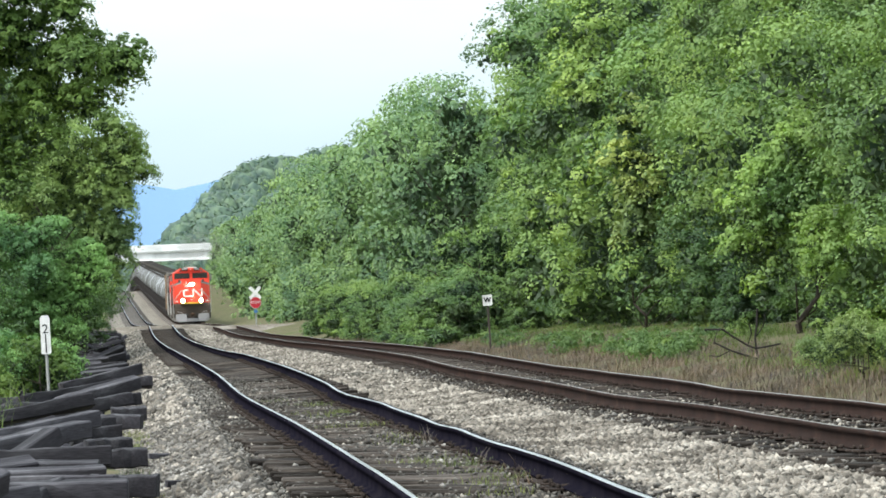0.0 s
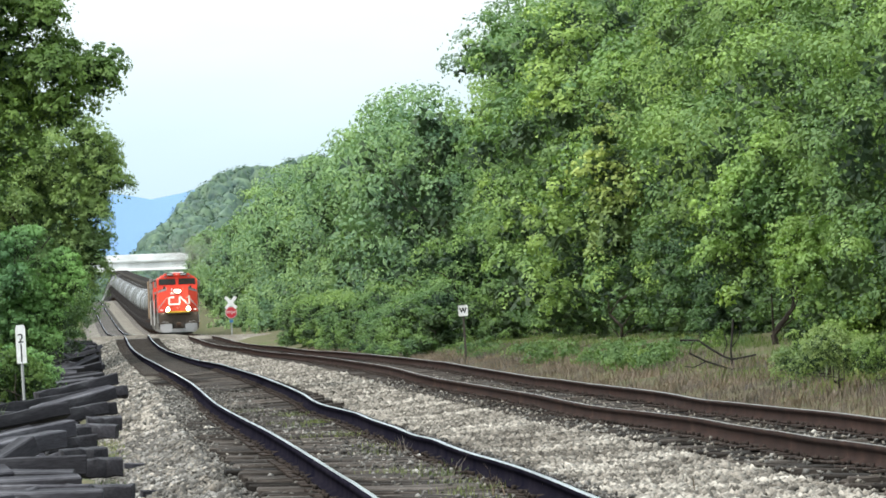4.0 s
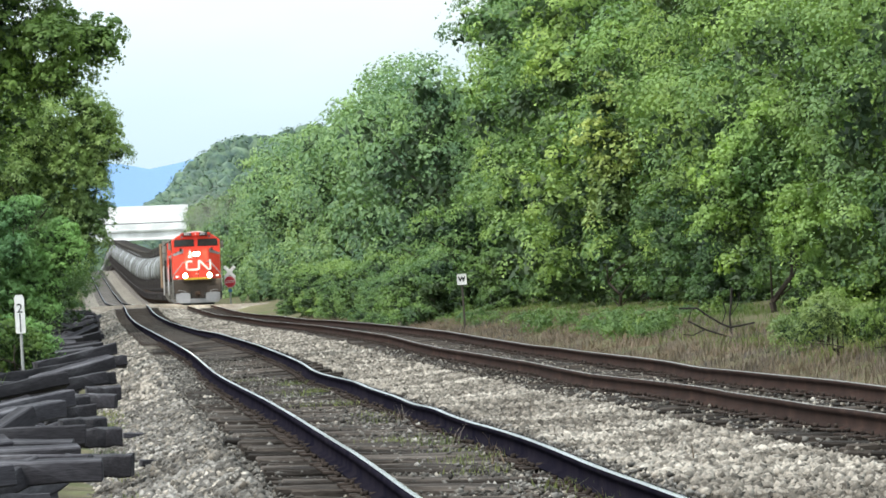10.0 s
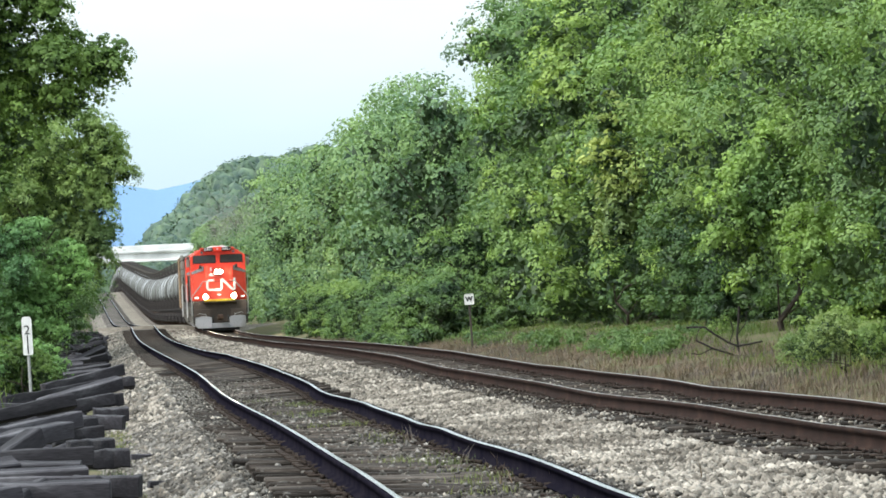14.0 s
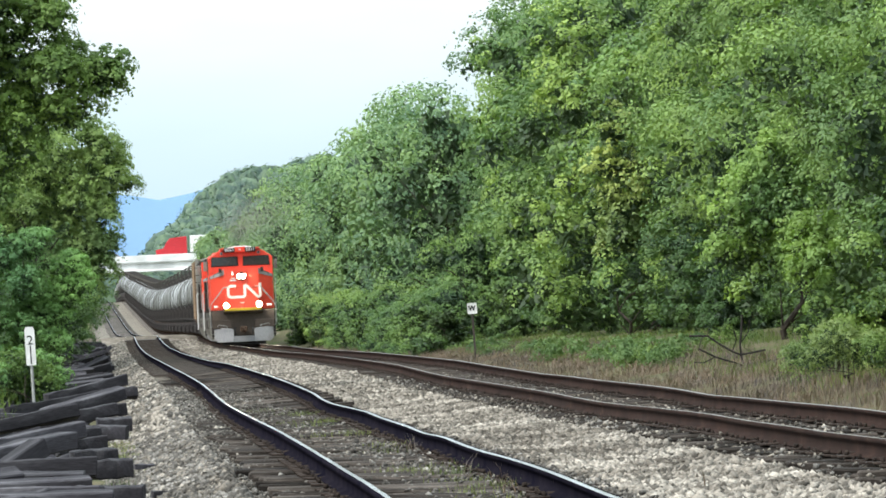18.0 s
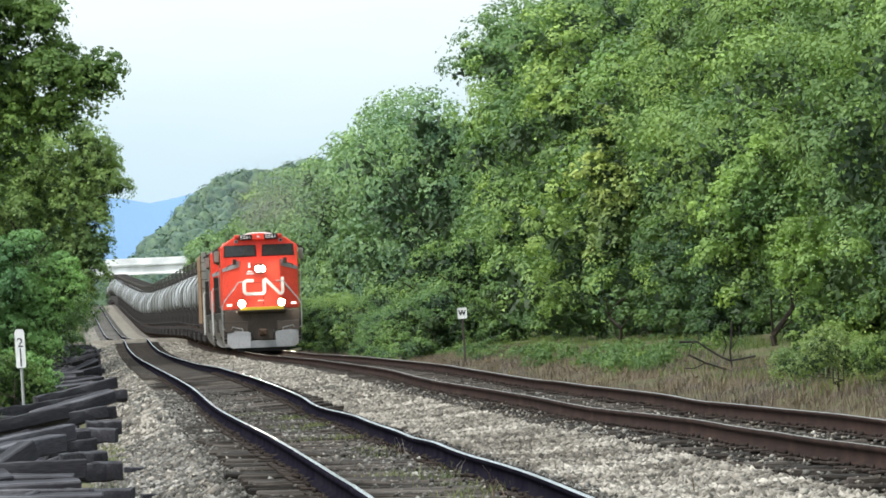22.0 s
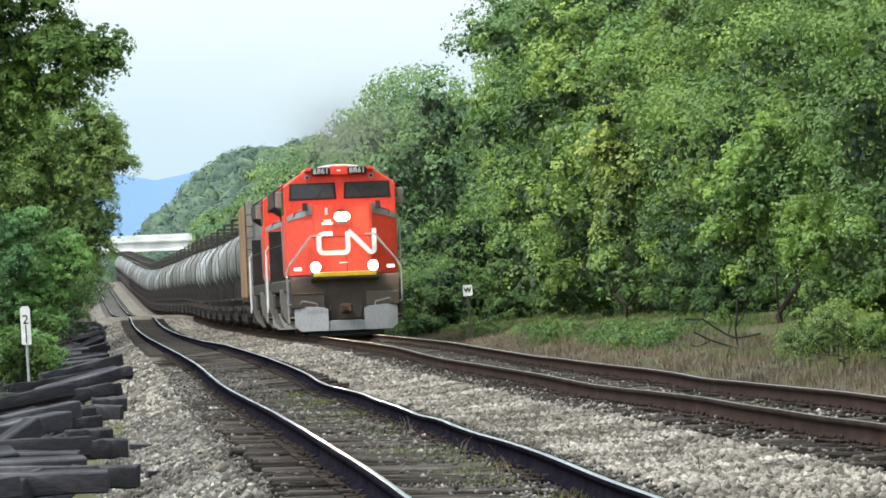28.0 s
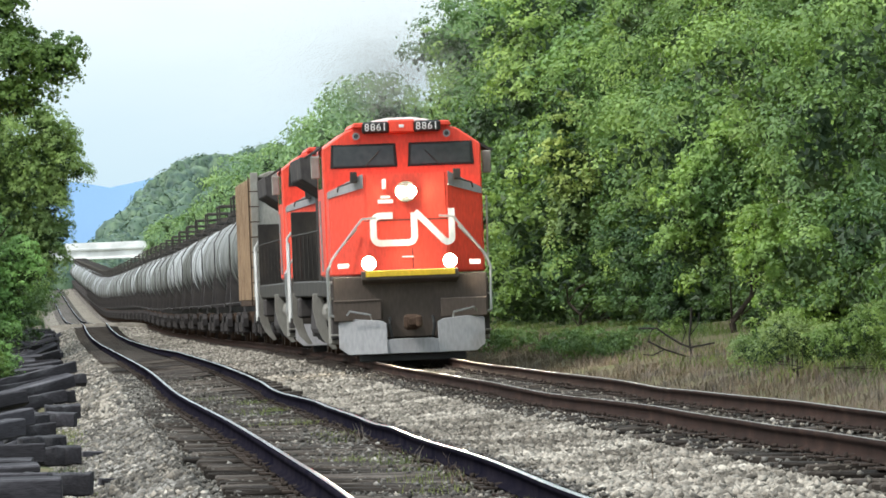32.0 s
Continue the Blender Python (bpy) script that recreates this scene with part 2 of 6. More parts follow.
def rod(a, b, r, bm=None, seg=8, r2=None):
    bm = bm or bmesh.new()
    a, b = Vector(a), Vector(b)
    d = b - a
    m = Matrix.Translation((a + b) / 2) @ d.to_track_quat("Z", "Y").to_matrix().to_4x4()
    bmesh.ops.create_cone(bm, cap_ends=True, segments=seg, radius1=r, radius2=r if r2 is None else r2, depth=d.length, matrix=m)
    return bm


def bent(points, r, bm=None, seg=6):
    bm = bm or bmesh.new()
    for p, q in zip(points, points[1:]):
        rod(p, q, r, bm, seg)
    return bm


def prism(outline, axis, lo, hi, bm=None, bevel=0.0):
    """Extrudes a closed outline (pairs) along an axis: 'x' takes (y, z) pairs, 'y' (x, z), 'z' (x, y)."""
    bm = bm or bmesh.new()
    def at(p, w):
        return {"x": (w, p[0], p[1]), "y": (p[0], w, p[1]), "z": (p[0], p[1], w)}[axis]
    lo_v = [bm.verts.new(at(p, lo)) for p in outline]
    hi_v = [bm.verts.new(at(p, hi)) for p in outline]
    fs = [bm.faces.new(lo_v), bm.faces.new(hi_v[::-1])]
    for i in range(len(outline)):
        j = (i + 1) % len(outline)
        fs.append(bm.faces.new((lo_v[i], hi_v[i], hi_v[j], lo_v[j])))
    bmesh.ops.recalc_face_normals(bm, faces=fs)
    if bevel:
        bmesh.ops.bevel(bm, geom=list({e for fc in fs for e in fc.edges}), offset=bevel, segments=1, affect="EDGES")
    return bm


# ---------------------------------------------------------------- the line: where the two tracks run
SLOPE = -0.051                 # sideways metres per metre ahead
SPACING = 4.15


def smooth_table(pairs, sigma):
    ys = np.arange(0, 5000, 1.0)
    z = np.interp(ys, [p[0] for p in pairs], [p[1] for p in pairs])
    k = np.exp(-0.5 * (np.arange(-4 * sigma, 4 * sigma + 1) / sigma) ** 2)
    return np.convolve(np.pad(z, 4 * sigma, mode="edge"), k / k.sum(), mode="valid")


# rail heights by metres ahead, shaped rail by rail to fit the camera's view
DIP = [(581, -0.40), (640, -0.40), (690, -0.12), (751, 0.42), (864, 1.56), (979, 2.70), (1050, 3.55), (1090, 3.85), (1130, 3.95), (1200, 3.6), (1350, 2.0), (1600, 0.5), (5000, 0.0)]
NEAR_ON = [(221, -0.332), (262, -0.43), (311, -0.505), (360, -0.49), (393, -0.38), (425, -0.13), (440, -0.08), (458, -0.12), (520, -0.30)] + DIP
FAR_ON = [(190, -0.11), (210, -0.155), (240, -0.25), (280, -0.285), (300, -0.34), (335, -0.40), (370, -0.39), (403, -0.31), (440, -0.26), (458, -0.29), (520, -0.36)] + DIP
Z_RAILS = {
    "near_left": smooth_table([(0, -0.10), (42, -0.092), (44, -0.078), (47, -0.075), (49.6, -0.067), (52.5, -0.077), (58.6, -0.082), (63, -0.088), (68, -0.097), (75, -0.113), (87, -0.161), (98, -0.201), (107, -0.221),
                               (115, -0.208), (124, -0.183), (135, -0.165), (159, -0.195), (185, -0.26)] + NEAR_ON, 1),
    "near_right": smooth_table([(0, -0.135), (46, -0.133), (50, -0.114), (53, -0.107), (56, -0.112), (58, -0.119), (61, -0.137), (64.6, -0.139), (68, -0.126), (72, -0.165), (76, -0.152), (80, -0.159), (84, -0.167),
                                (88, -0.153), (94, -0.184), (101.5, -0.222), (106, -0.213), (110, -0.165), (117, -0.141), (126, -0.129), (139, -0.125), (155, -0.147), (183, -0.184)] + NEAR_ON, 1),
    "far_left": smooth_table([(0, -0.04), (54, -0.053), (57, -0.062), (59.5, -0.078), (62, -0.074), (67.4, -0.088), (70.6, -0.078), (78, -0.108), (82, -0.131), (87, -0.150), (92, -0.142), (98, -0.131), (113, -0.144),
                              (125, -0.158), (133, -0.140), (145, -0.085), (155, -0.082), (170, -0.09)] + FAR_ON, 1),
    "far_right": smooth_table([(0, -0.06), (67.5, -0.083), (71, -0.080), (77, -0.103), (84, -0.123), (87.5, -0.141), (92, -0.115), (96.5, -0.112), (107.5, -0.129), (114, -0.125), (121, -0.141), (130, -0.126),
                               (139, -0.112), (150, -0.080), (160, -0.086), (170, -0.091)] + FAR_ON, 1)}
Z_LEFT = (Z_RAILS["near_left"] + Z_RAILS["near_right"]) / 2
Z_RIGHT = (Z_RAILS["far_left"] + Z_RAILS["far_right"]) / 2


def z_left(y):
    return np.interp(y, np.arange(5000.0), Z_LEFT)


def z_right(y):
    return np.interp(y, np.arange(5000.0), Z_RIGHT)


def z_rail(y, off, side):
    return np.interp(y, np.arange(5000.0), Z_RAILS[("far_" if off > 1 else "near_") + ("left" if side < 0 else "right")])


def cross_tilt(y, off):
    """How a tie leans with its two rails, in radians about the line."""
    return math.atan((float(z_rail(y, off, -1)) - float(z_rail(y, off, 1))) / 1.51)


def x_left(y):
    y = np.asarray(y, float)
    return 2.6 + SLOPE * y - 0.0040 * np.maximum(0, y - 450)


def spread(y):
    """How far apart the two tracks run."""
    return np.interp(y, [0, 140, 200, 300], [4.42, 4.42, 4.22, SPACING])


def on_line(off, y, up=0.0, right=False):
    """A point off metres to the right of the left track's centre, y ahead."""
    return Vector((float(x_left(y)) + off, y, float(z_right(y) if right else z_left(y)) + up))


def joint_wave(y, phase):
    """Low rail joints every 11.9 m, and a slow sideways wander."""
    u = np.abs(((y + phase) / 11.9) % 1.0 - 0.5) * 2          # 1 at a joint
    return -0.016 * u ** 3 + 0.006 * np.sin(y * 0.23 + phase), 0.012 * u ** 4 * np.sin(np.floor((y + phase) / 11.9) * 2.4) + 0.010 * np.sin(y * 0.11 + phase * 2)


# ---------------------------------------------------------------- ground, ballast, tracks
def ground_sheet():
    ys = np.concatenate([np.arange(-60, 30, 15.0), np.arange(30, 450, 4.0), np.arange(450, 1800, 30.0), [2000, 2500, 3200, 4000, 4900]])
    offs = np.array([-4000, -1200, -400, -120, -40, -14, -8, -6, -4.6, -3.6, -2.6, -1.9, 0, 2, 4, 5.9, 6.6, 7.4, 8.6, 10, 14, 20, 40, 120, 400, 1200, 4000.0])
    rel = np.array([4, 3, 2, 1.2, 0.8, 0.3, -0.10, -0.25, -0.40, -0.55, -0.68, -0.66, -0.66, -0.66, -0.66, -0.66, -0.52, -0.34, -0.14, 0.05, 0.4, 0.6, 1.0, 2, 4, 6, 8.0])
    Y, O = np.meshgrid(ys, offs, indexing="ij")
    base = np.interp(ys, np.arange(5000.0), (Z_LEFT + Z_RIGHT) / 2)[:, None]
    Z = base + rel[None, :] + 0.05 * np.sin(Y * 0.37 + O * 1.3) * (np.abs(O - 2) > 4.5) * (np.abs(O) < 30)
    X = x_left(Y) + O
    n = len(offs)
    idx = (np.arange(len(ys) - 1)[:, None] * n + np.arange(n - 1)[None, :]).ravel()
    faces = np.stack([idx, idx + 1, idx + n + 1, idx + n], 1)
    ob = new("ground", mesh_of("ground", np.stack([X, Y, Z], -1).reshape(-1, 3), faces, SOIL, smooth=True))
    tagged(ob, "weedy brown-green soil sloping away beside the railway", "ground", kind="structure")


def swept(name, ys, section, centre, height, mats, mat_index, smooth=False):
    """Sweeps a section (pairs sideways, up) along the line."""
    sec = np.array(section, float)
    k = len(sec)
    X = (x_left(ys) + centre)[:, None] + sec[None, :, 0]
    Z = (height if np.ndim(height) == 2 else np.asarray(height)[:, None]) + sec[None, :, 1]
    Y = np.repeat(ys[:, None], k, 1) - SLOPE * sec[None, :, 0]
    i = np.arange(len(ys) - 1)[:, None] * k
    j = np.arange(k)[None, :]
    jn = (j + 1) % k
    faces = np.stack([i + j, i + jn, i + k + jn, i + k + j], -1).reshape(-1, 4)
    mi = np.tile(mat_index, len(ys) - 1)
    return mesh_of(name, np.stack([X, Y, Z], -1).reshape(-1, 3), faces, mats, mi, smooth)


RAIL_SEC = [(-0.07, -0.170), (0.07, -0.170), (0.07, -0.158), (0.012, -0.135), (0.010, -0.050), (0.036, -0.038), (0.035, -0.004), (0.028, 0.0),
            (-0.010, 0.0), (-0.028, -0.001), (-0.035, -0.005), (-0.036, -0.038), (-0.010, -0.050), (-0.012, -0.135), (-0.07, -0.158)]
RAIL_MATS = [0, 0, 0, 0, 0, 0, 1, 1, 0, 0, 0, 0, 0, 0, 0]        # the polished running band lies on the inner half of the head
RAIL_SEC_MIRRORED = [(-x, z) for x, z in RAIL_SEC[::-1]]
RAIL_MATS_MIRRORED = [RAIL_MATS[(13 - k) % 15] for k in range(15)]
RAIL_YS = np.concatenate([np.arange(-60, 20, 4.0), np.arange(20, 460, 0.9), np.arange(460, 1900, 12.0)])


def blend_z(y, off):
    """Height of the bed at an offset: the near track's level passing into the far track's."""
    w = np.clip((np.asarray(off) - 1.4) / 1.4, 0, 1)
    return z_left(y) * (1 - w) + z_right(y) * w


def track(name, off, head, label, phases):
    t = thing(name, label, "railway track", kind="structure")
    for side, ph in zip((-0.755, 0.755), phases):
        dz, dx = joint_wave(RAIL_YS, ph)
        fade = 0.4 * np.clip((470 - RAIL_YS) / 120, 0.2, 1)
        side_paint = RAIL_SIDE if off > 1 else RAIL_DARK
        base = spread(RAIL_YS) if off > 1 else 0.0
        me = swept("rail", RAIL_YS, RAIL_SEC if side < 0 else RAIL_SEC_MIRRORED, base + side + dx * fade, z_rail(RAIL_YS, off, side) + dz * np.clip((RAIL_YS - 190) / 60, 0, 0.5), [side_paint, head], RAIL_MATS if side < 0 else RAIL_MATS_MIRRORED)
        mpart("rail", me, t)
    return t


def tie_mesh(seed):
    """A worn timber: a long block with split, rounded edges."""
    r = np.random.default_rng(seed)
    bm = box(-1.30, 1.30, -0.115, 0.115, -0.18, 0.0)
    bmesh.ops.subdivide_edges(bm, edges=[e for e in bm.edges if abs(e.verts[0].co.x - e.verts[1].co.x) > 1], cuts=5)
    for v in bm.verts:
        v.co += Vector((r.normal() * 0.012, r.normal() * 0.009, r.normal() * 0.008))
    bmesh.ops.bevel(bm, geom=[e for e in bm.edges if e.calc_face_angle(0) > 0.8], offset=0.014, segments=1, affect="EDGES")
    me = bpy.data.meshes.new("tie")
    bm.to_mesh(me)
    bm.free()
    return me


ground_sheet()
bed_ys = np.concatenate([np.arange(-60, 15, 3.0), np.arange(15, 460, 1.5), np.arange(460, 1900, 15.0)])
bed_sec = [(-2.95, -0.76), (-2.15, -0.46), (-1.50, -0.235), (-1.30, -0.245), (1.30, -0.245), (1.45, -0.235), (2.0, -0.27), (2.8, -0.235), (3.0, -0.245), (5.6, -0.245), (5.75, -0.235), (6.2, -0.5), (6.7, -0.75), (6.5, -1.2), (-2.7, -1.2)]
FOULED = surface("fouled_ballast", [(0.3, (0.060, 0.050, 0.040)), (0.5, (0.105, 0.092, 0.075)), (0.72, (0.21, 0.19, 0.16))], 1.2, 24, 0.95, 0, 1.0, 0.02, spec=0.1)
bed = new("ballast_bed", swept("ballast_bed", bed_ys, bed_sec, 0.0, blend_z(bed_ys[:, None], np.array([p[0] for p in bed_sec])[None, :]),
                               [BED, FOULED], [0, 0, 0, 1, 0, 0, 0, 0, 1, 0, 0, 0, 0, 0, 0]))
PALE_BED = surface("pale_dusty_ballast", [(0.3, (0.17, 0.152, 0.128)), (0.7, (0.32, 0.293, 0.252))], 0.5, 9, 0.95, 0, 0.6, 0.02, spec=0.1)
bed.data.materials.append(PALE_BED)         # cleaner stone beyond the crossing
which = np.repeat(np.where(bed_ys[:-1] > 432, 2, -1), len(bed_sec))
old = np.tile([0, 0, 0, 1, 0, 0, 0, 0, 1, 0, 0, 0, 0, 0, 0], len(bed_ys) - 1)
between = np.tile([1, 1, 1, 0, 0, 1, 1, 1, 0, 0, 0, 0, 0, 0, 0], len(bed_ys) - 1) * np.repeat(bed_ys[:-1] > 250, len(bed_sec))
bed.data.polygons.foreach_set("material_index", np.where((which == 2) | (between == 1), 2, old))
tagged(bed, "pale grey crushed-stone ballast bed under both tracks", "ballast", kind="structure")
track_left = track("track_near", 0.0, RAIL_TOP, "railway track with polished rails on weathered wooden ties", (0.0, 5.0))
track_right = track("track_far", SPACING, RAIL_DULL, "railway track with rusty brown rails on wooden ties", (3.0, 8.0))


def boxes_arrays(centres, halves, turn=None):
    """Many small boxes as arrays. centres, halves: (n, 3)."""
    c = np.array([[-1, -1, -1], [1, -1, -1], [1, 1, -1], [-1, 1, -1], [-1, -1, 1], [1, -1, 1], [1, 1, 1], [-1, 1, 1]], float)
    q = np.array([[0, 3, 2, 1], [4, 5, 6, 7], [0, 1, 5, 4], [1, 2, 6, 5], [2, 3, 7, 6], [3, 0, 4, 7]])
    v = centres[:, None, :] + c[None] * halves[:, None, :]
    f = (np.arange(len(centres))[:, None, None] * 8 + q[None]).reshape(-1, 4)
    return v.reshape(-1, 3), f


def fastenings(name, off, y1, parent, mat):
    """Tie plates, spikes and anchors along both rails, too small to pick apart."""
    r = np.random.default_rng(int(off) + 3)
    C, H = [], []
    for y in np.arange(36.0, y1, 0.52):
        x = float(x_left(y)) + (float(spread(y)) if off > 1 else 0.0)
        for s in (-0.755, 0.755):
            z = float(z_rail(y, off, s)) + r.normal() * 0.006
            if r.random() < 0.12:
                continue
            C.append((x + s, y, z - 0.181)); H.append((0.18, 0.095, 0.010))
            for sx in (-0.105, 0.105):
                for sy in (-0.05, 0.05):
                    if r.random() < 0.7:
                        C.append((x + s + sx + r.normal() * 0.008, y + sy + r.normal() * 0.012, z - 0.158 + r.uniform(-0.008, 0.012))); H.append((0.015, 0.012, 0.018))
            if r.random() < 0.45:
                C.append((x + s, y + 0.15, z - 0.162)); H.append((0.08, 0.015, 0.016))
    v, f = boxes_arrays(np.array(C), np.array(H))
    ob = mpart(name, mesh_of(name, v, f, mat), parent)
    ob["kind"] = "stuff"


fastenings("tie_plates_and_spikes", 0.0, 190, track_left, OILY)
fastenings("tie_plates_and_spikes", SPACING, 190, track_right, OILY)


def stone_arrays(r, pts, sizes):
    """Broken stones: jolted octahedra, one island each."""
    base = np.array([[1, 0, 0], [-1, 0, 0], [0, 1, 0], [0, -1, 0], [0, 0, 0.75], [0, 0, -0.75]], float)
    n = len(pts)
    v = base[None] * r.uniform(0.65, 1.3, (n, 6, 1)) + r.normal(size=(n, 6, 3)) * 0.22
    a = r.uniform(0, 6.28, n)
    ca, sa = np.cos(a)[:, None], np.sin(a)[:, None]
    v = np.stack([v[..., 0] * ca - v[..., 1] * sa, v[..., 0] * sa + v[..., 1] * ca, v[..., 2]], -1)
    tilt = r.normal(size=n) * 0.5
    ct, st = np.cos(tilt)[:, None], np.sin(tilt)[:, None]
    v = np.stack([v[..., 0], v[..., 1] * ct - v[..., 2] * st, v[..., 1] * st + v[..., 2] * ct], -1)
    v = pts[:, None, :] + v * sizes[:, None, None]
    q = np.array([[0, 2, 4], [2, 1, 4], [1, 3, 4], [3, 0, 4], [2, 0, 5], [1, 2, 5], [3, 1, 5], [0, 3, 5]])
    f = (np.arange(n)[:, None, None] * 6 + q[None]).reshape(-1, 3)
    return v.reshape(-1, 3), f


def ballast_stones():
    r = np.random.default_rng(19)
    sec_x = [p[0] for p in bed_sec[:13]]
    sec_z = [p[1] for p in bed_sec[:13]]
    P, S = [], []
    dirty = []
    for o0, o1, y0, y1, per_m2, size in ((-3.05, -1.46, 38, 100, 230, 0.036), (1.40, 2.98, 40, 110, 230, 0.036), (-1.4, 1.4, 38, 150, 200, 0.020), (2.95, 5.7, 45, 150, 90, 0.022),
                                         (-3.05, -1.42, 100, 260, 60, 0.055), (1.40, 2.98, 110, 290, 60, 0.055), (5.5, 6.6, 60, 160, 40, 0.036), (-3.05, -1.42, 260, 430, 26, 0.085), (1.40, 2.98, 290, 430, 24, 0.085)):
        n = int((o1 - o0) * (y1 - y0) * per_m2)
        o, y = r.uniform(o0, o1, n), r.uniform(y0, y1, n)
        z = blend_z(y, o) + np.interp(o, sec_x, sec_z) + r.uniform(-0.01, 0.03, n)
        if -1.4 < o0 < 1 or o0 > 2:            # patches heaped between and over the ties
            keep = r.random(n) < (0.05 + 0.75 * np.clip(np.sin(y * 1.9 + 3 * np.sin(o * 2.1)) * np.sin(o * 2.7 + y * 0.33) - 0.35 + np.clip((50 - y) / 9, 0, 1), 0, 1)) * np.clip((150 - y) / 60, 0, 1)
            z += np.where(r.random(n) < 0.35, 0.05, 0.025)
            o, y, z, n = o[keep], y[keep], z[keep], int(keep.sum())
        dirty.append(np.full(n, o0 < 1) & (r.random(n) < ((0.72 if y0 < 100 else 0.3) if o0 < -2 else 0.85)))
        P.append(np.stack([x_left(y) + o, y, z], 1))
        S.append(size * r.uniform(0.6, 1.45, n))
    for off, zf, y1, each in ((0.0, z_left, 135, 26), (SPACING, z_right, 140, 18)):      # stones that fill the cribs up to the tops of the ties
        y = np.repeat(np.arange(38.26, y1, 0.52), each)
        o = r.uniform(-1.42, 1.42, len(y))
        y = y + r.normal(size=len(y)) * 0.085
        keep = r.random(len(y)) < 0.35 + 0.65 * (np.sin(y * 0.7 + 2 * np.sin(o * 1.3 + y * 0.2)) > -0.2)
        o, y = o[keep], y[keep]
        P.append(np.stack([x_left(y) + o + (spread(y) if off > 1 else 0.0), y, zf(y) - 0.205 + r.uniform(-0.012, 0.022, len(y))], 1))
        S.append(r.uniform(0.014, 0.034, len(y)))
        dirty.append(r.random(len(y)) < 0.93)
    P, S, dirty = np.concatenate(P), np.concatenate(S), np.concatenate(dirty)
    for pick, mat, label in ((~dirty, STONE, "loose pale grey crushed stones heaped along the tracks"), (dirty, DIRTY_STONE, "dirty dark grey crushed stones around the near track")):
        v, f = stone_arrays(r, P[pick], S[pick])
        tagged(new("ballast_stones", mesh_of("ballast_stones", v, f, mat)), label, "ballast", kind="stuff")


ballast_stones()


# ---------------------------------------------------------------- the train
def paint(name, colour, dirt, rough=0.38, amount=0.5, spec=0.4):
    """Vehicle paint with road grime in patches and a fine dust."""
    m, n, l, b = nodes_of(name)
    big = noise_node(n, l, 1.3, 6)
    fine = noise_node(n, l, 22, 5, stretch=(1, 1, 0.3))
    f = ramp_node(n, l, big.outputs["Fac"], [(0.45, (0.05, 0.05, 0.05)), (0.75, (amount,) * 3)]).outputs["Color"]
    col = mix_node(n, l, f, colour, dirt)
    g = ramp_node(n, l, fine.outputs["Fac"], [(0.3, (0.84, 0.84, 0.84)), (0.7, (1.08, 1.08, 1.08))]).outputs["Color"]
    l.new(mix_node(n, l, 1.0, col, g, "MULTIPLY"), b.inputs["Base Color"])
    b.inputs["Roughness"].default_value = rough
    b.inputs["Specular IOR Level"].default_value = spec
    return m


def tank_paint():
    """Black tank paint, pale grey towards the top, with oily drips that end at uneven heights."""
    m, n, l, b = nodes_of("grey_topped_tank_paint")
    co = n.new("ShaderNodeTexCoord")
    sep = n.new("ShaderNodeSeparateXYZ")
    l.new(co.outputs["Object"], sep.inputs["Vector"])
    drip = noise_node(n, l, 2.6, 5, "Object", (0.4, 0.30, 0.05))
    madd = n.new("ShaderNodeMath")
    madd.operation = "MULTIPLY_ADD"
    l.new(drip.outputs["Fac"], madd.inputs[0])
    madd.inputs[1].default_value = 2.8
    l.new(sep.outputs["Z"], madd.inputs[2])
    rng_ = n.new("ShaderNodeMapRange")
    rng_.inputs["From Min"].default_value, rng_.inputs["From Max"].default_value = 3.50, 3.85
    l.new(madd.outputs["Value"], rng_.inputs["Value"])
    dust = noise_node(n, l, 1.1, 6, stretch=(1, 0.45, 0.22))
    grey = ramp_node(n, l, dust.outputs["Fac"], [(0.3, (0.10, 0.104, 0.106)), (0.5, (0.185, 0.192, 0.195)), (0.72, (0.38, 0.392, 0.40))]).outputs["Color"]
    rnd = n.new("ShaderNodeObjectInfo").outputs["Random"]
    tint = ramp_node(n, l, rnd, [(0.0, (0.50, 0.50, 0.46)), (0.5, (0.80, 0.80, 0.78)), (0.78, (1.05, 1.05, 1.03)), (0.86, (1.9, 1.92, 1.98))]).outputs["Color"]
    grey = mix_node(n, l, 1.0, grey, tint, "MULTIPLY")
    l.new(mix_node(n, l, rng_.outputs["Result"], (0.036, 0.035, 0.036), grey), b.inputs["Base Color"])
    b.inputs["Roughness"].default_value = 0.5
    b.inputs["Specular IOR Level"].default_value = 0.35
    return m


RED = paint("red_loco_paint", (0.86, 0.080, 0.045), (0.46, 0.07, 0.045), 0.38, 0.4)
BLACK = paint("black_loco_paint", (0.040, 0.037, 0.035), (0.10, 0.085, 0.072), 0.6, 0.8, 0.2)
# dusty black, lightened further to put headlight glare into the colour
DUSTY_GLARE_BLACK = paint("dusty_glare_black_front", (0.085, 0.068, 0.058), (0.15, 0.118, 0.096), 0.75, 0.8, 0.15)
GRIME = paint("grimy_underframe", (0.054, 0.050, 0.051), (0.112, 0.100, 0.094), 0.9, 0.9, 0.1)
GREY_PAINT = paint("light_grey_paint", (0.33, 0.33, 0.345), (0.20, 0.18, 0.16), 0.55, 0.6)
DUSTY_GREY = paint("dusty_grey_steps", (0.27, 0.26, 0.235), (0.15, 0.13, 0.11), 0.7, 0.8)
WHITE_PAINT = paint("white_paint", (0.80, 0.80, 0.79), (0.55, 0.52, 0.48), 0.45, 0.35)
YELLOW_PAINT = paint("yellow_paint", (0.78, 0.52, 0.03), (0.42, 0.28, 0.05), 0.5, 0.5)
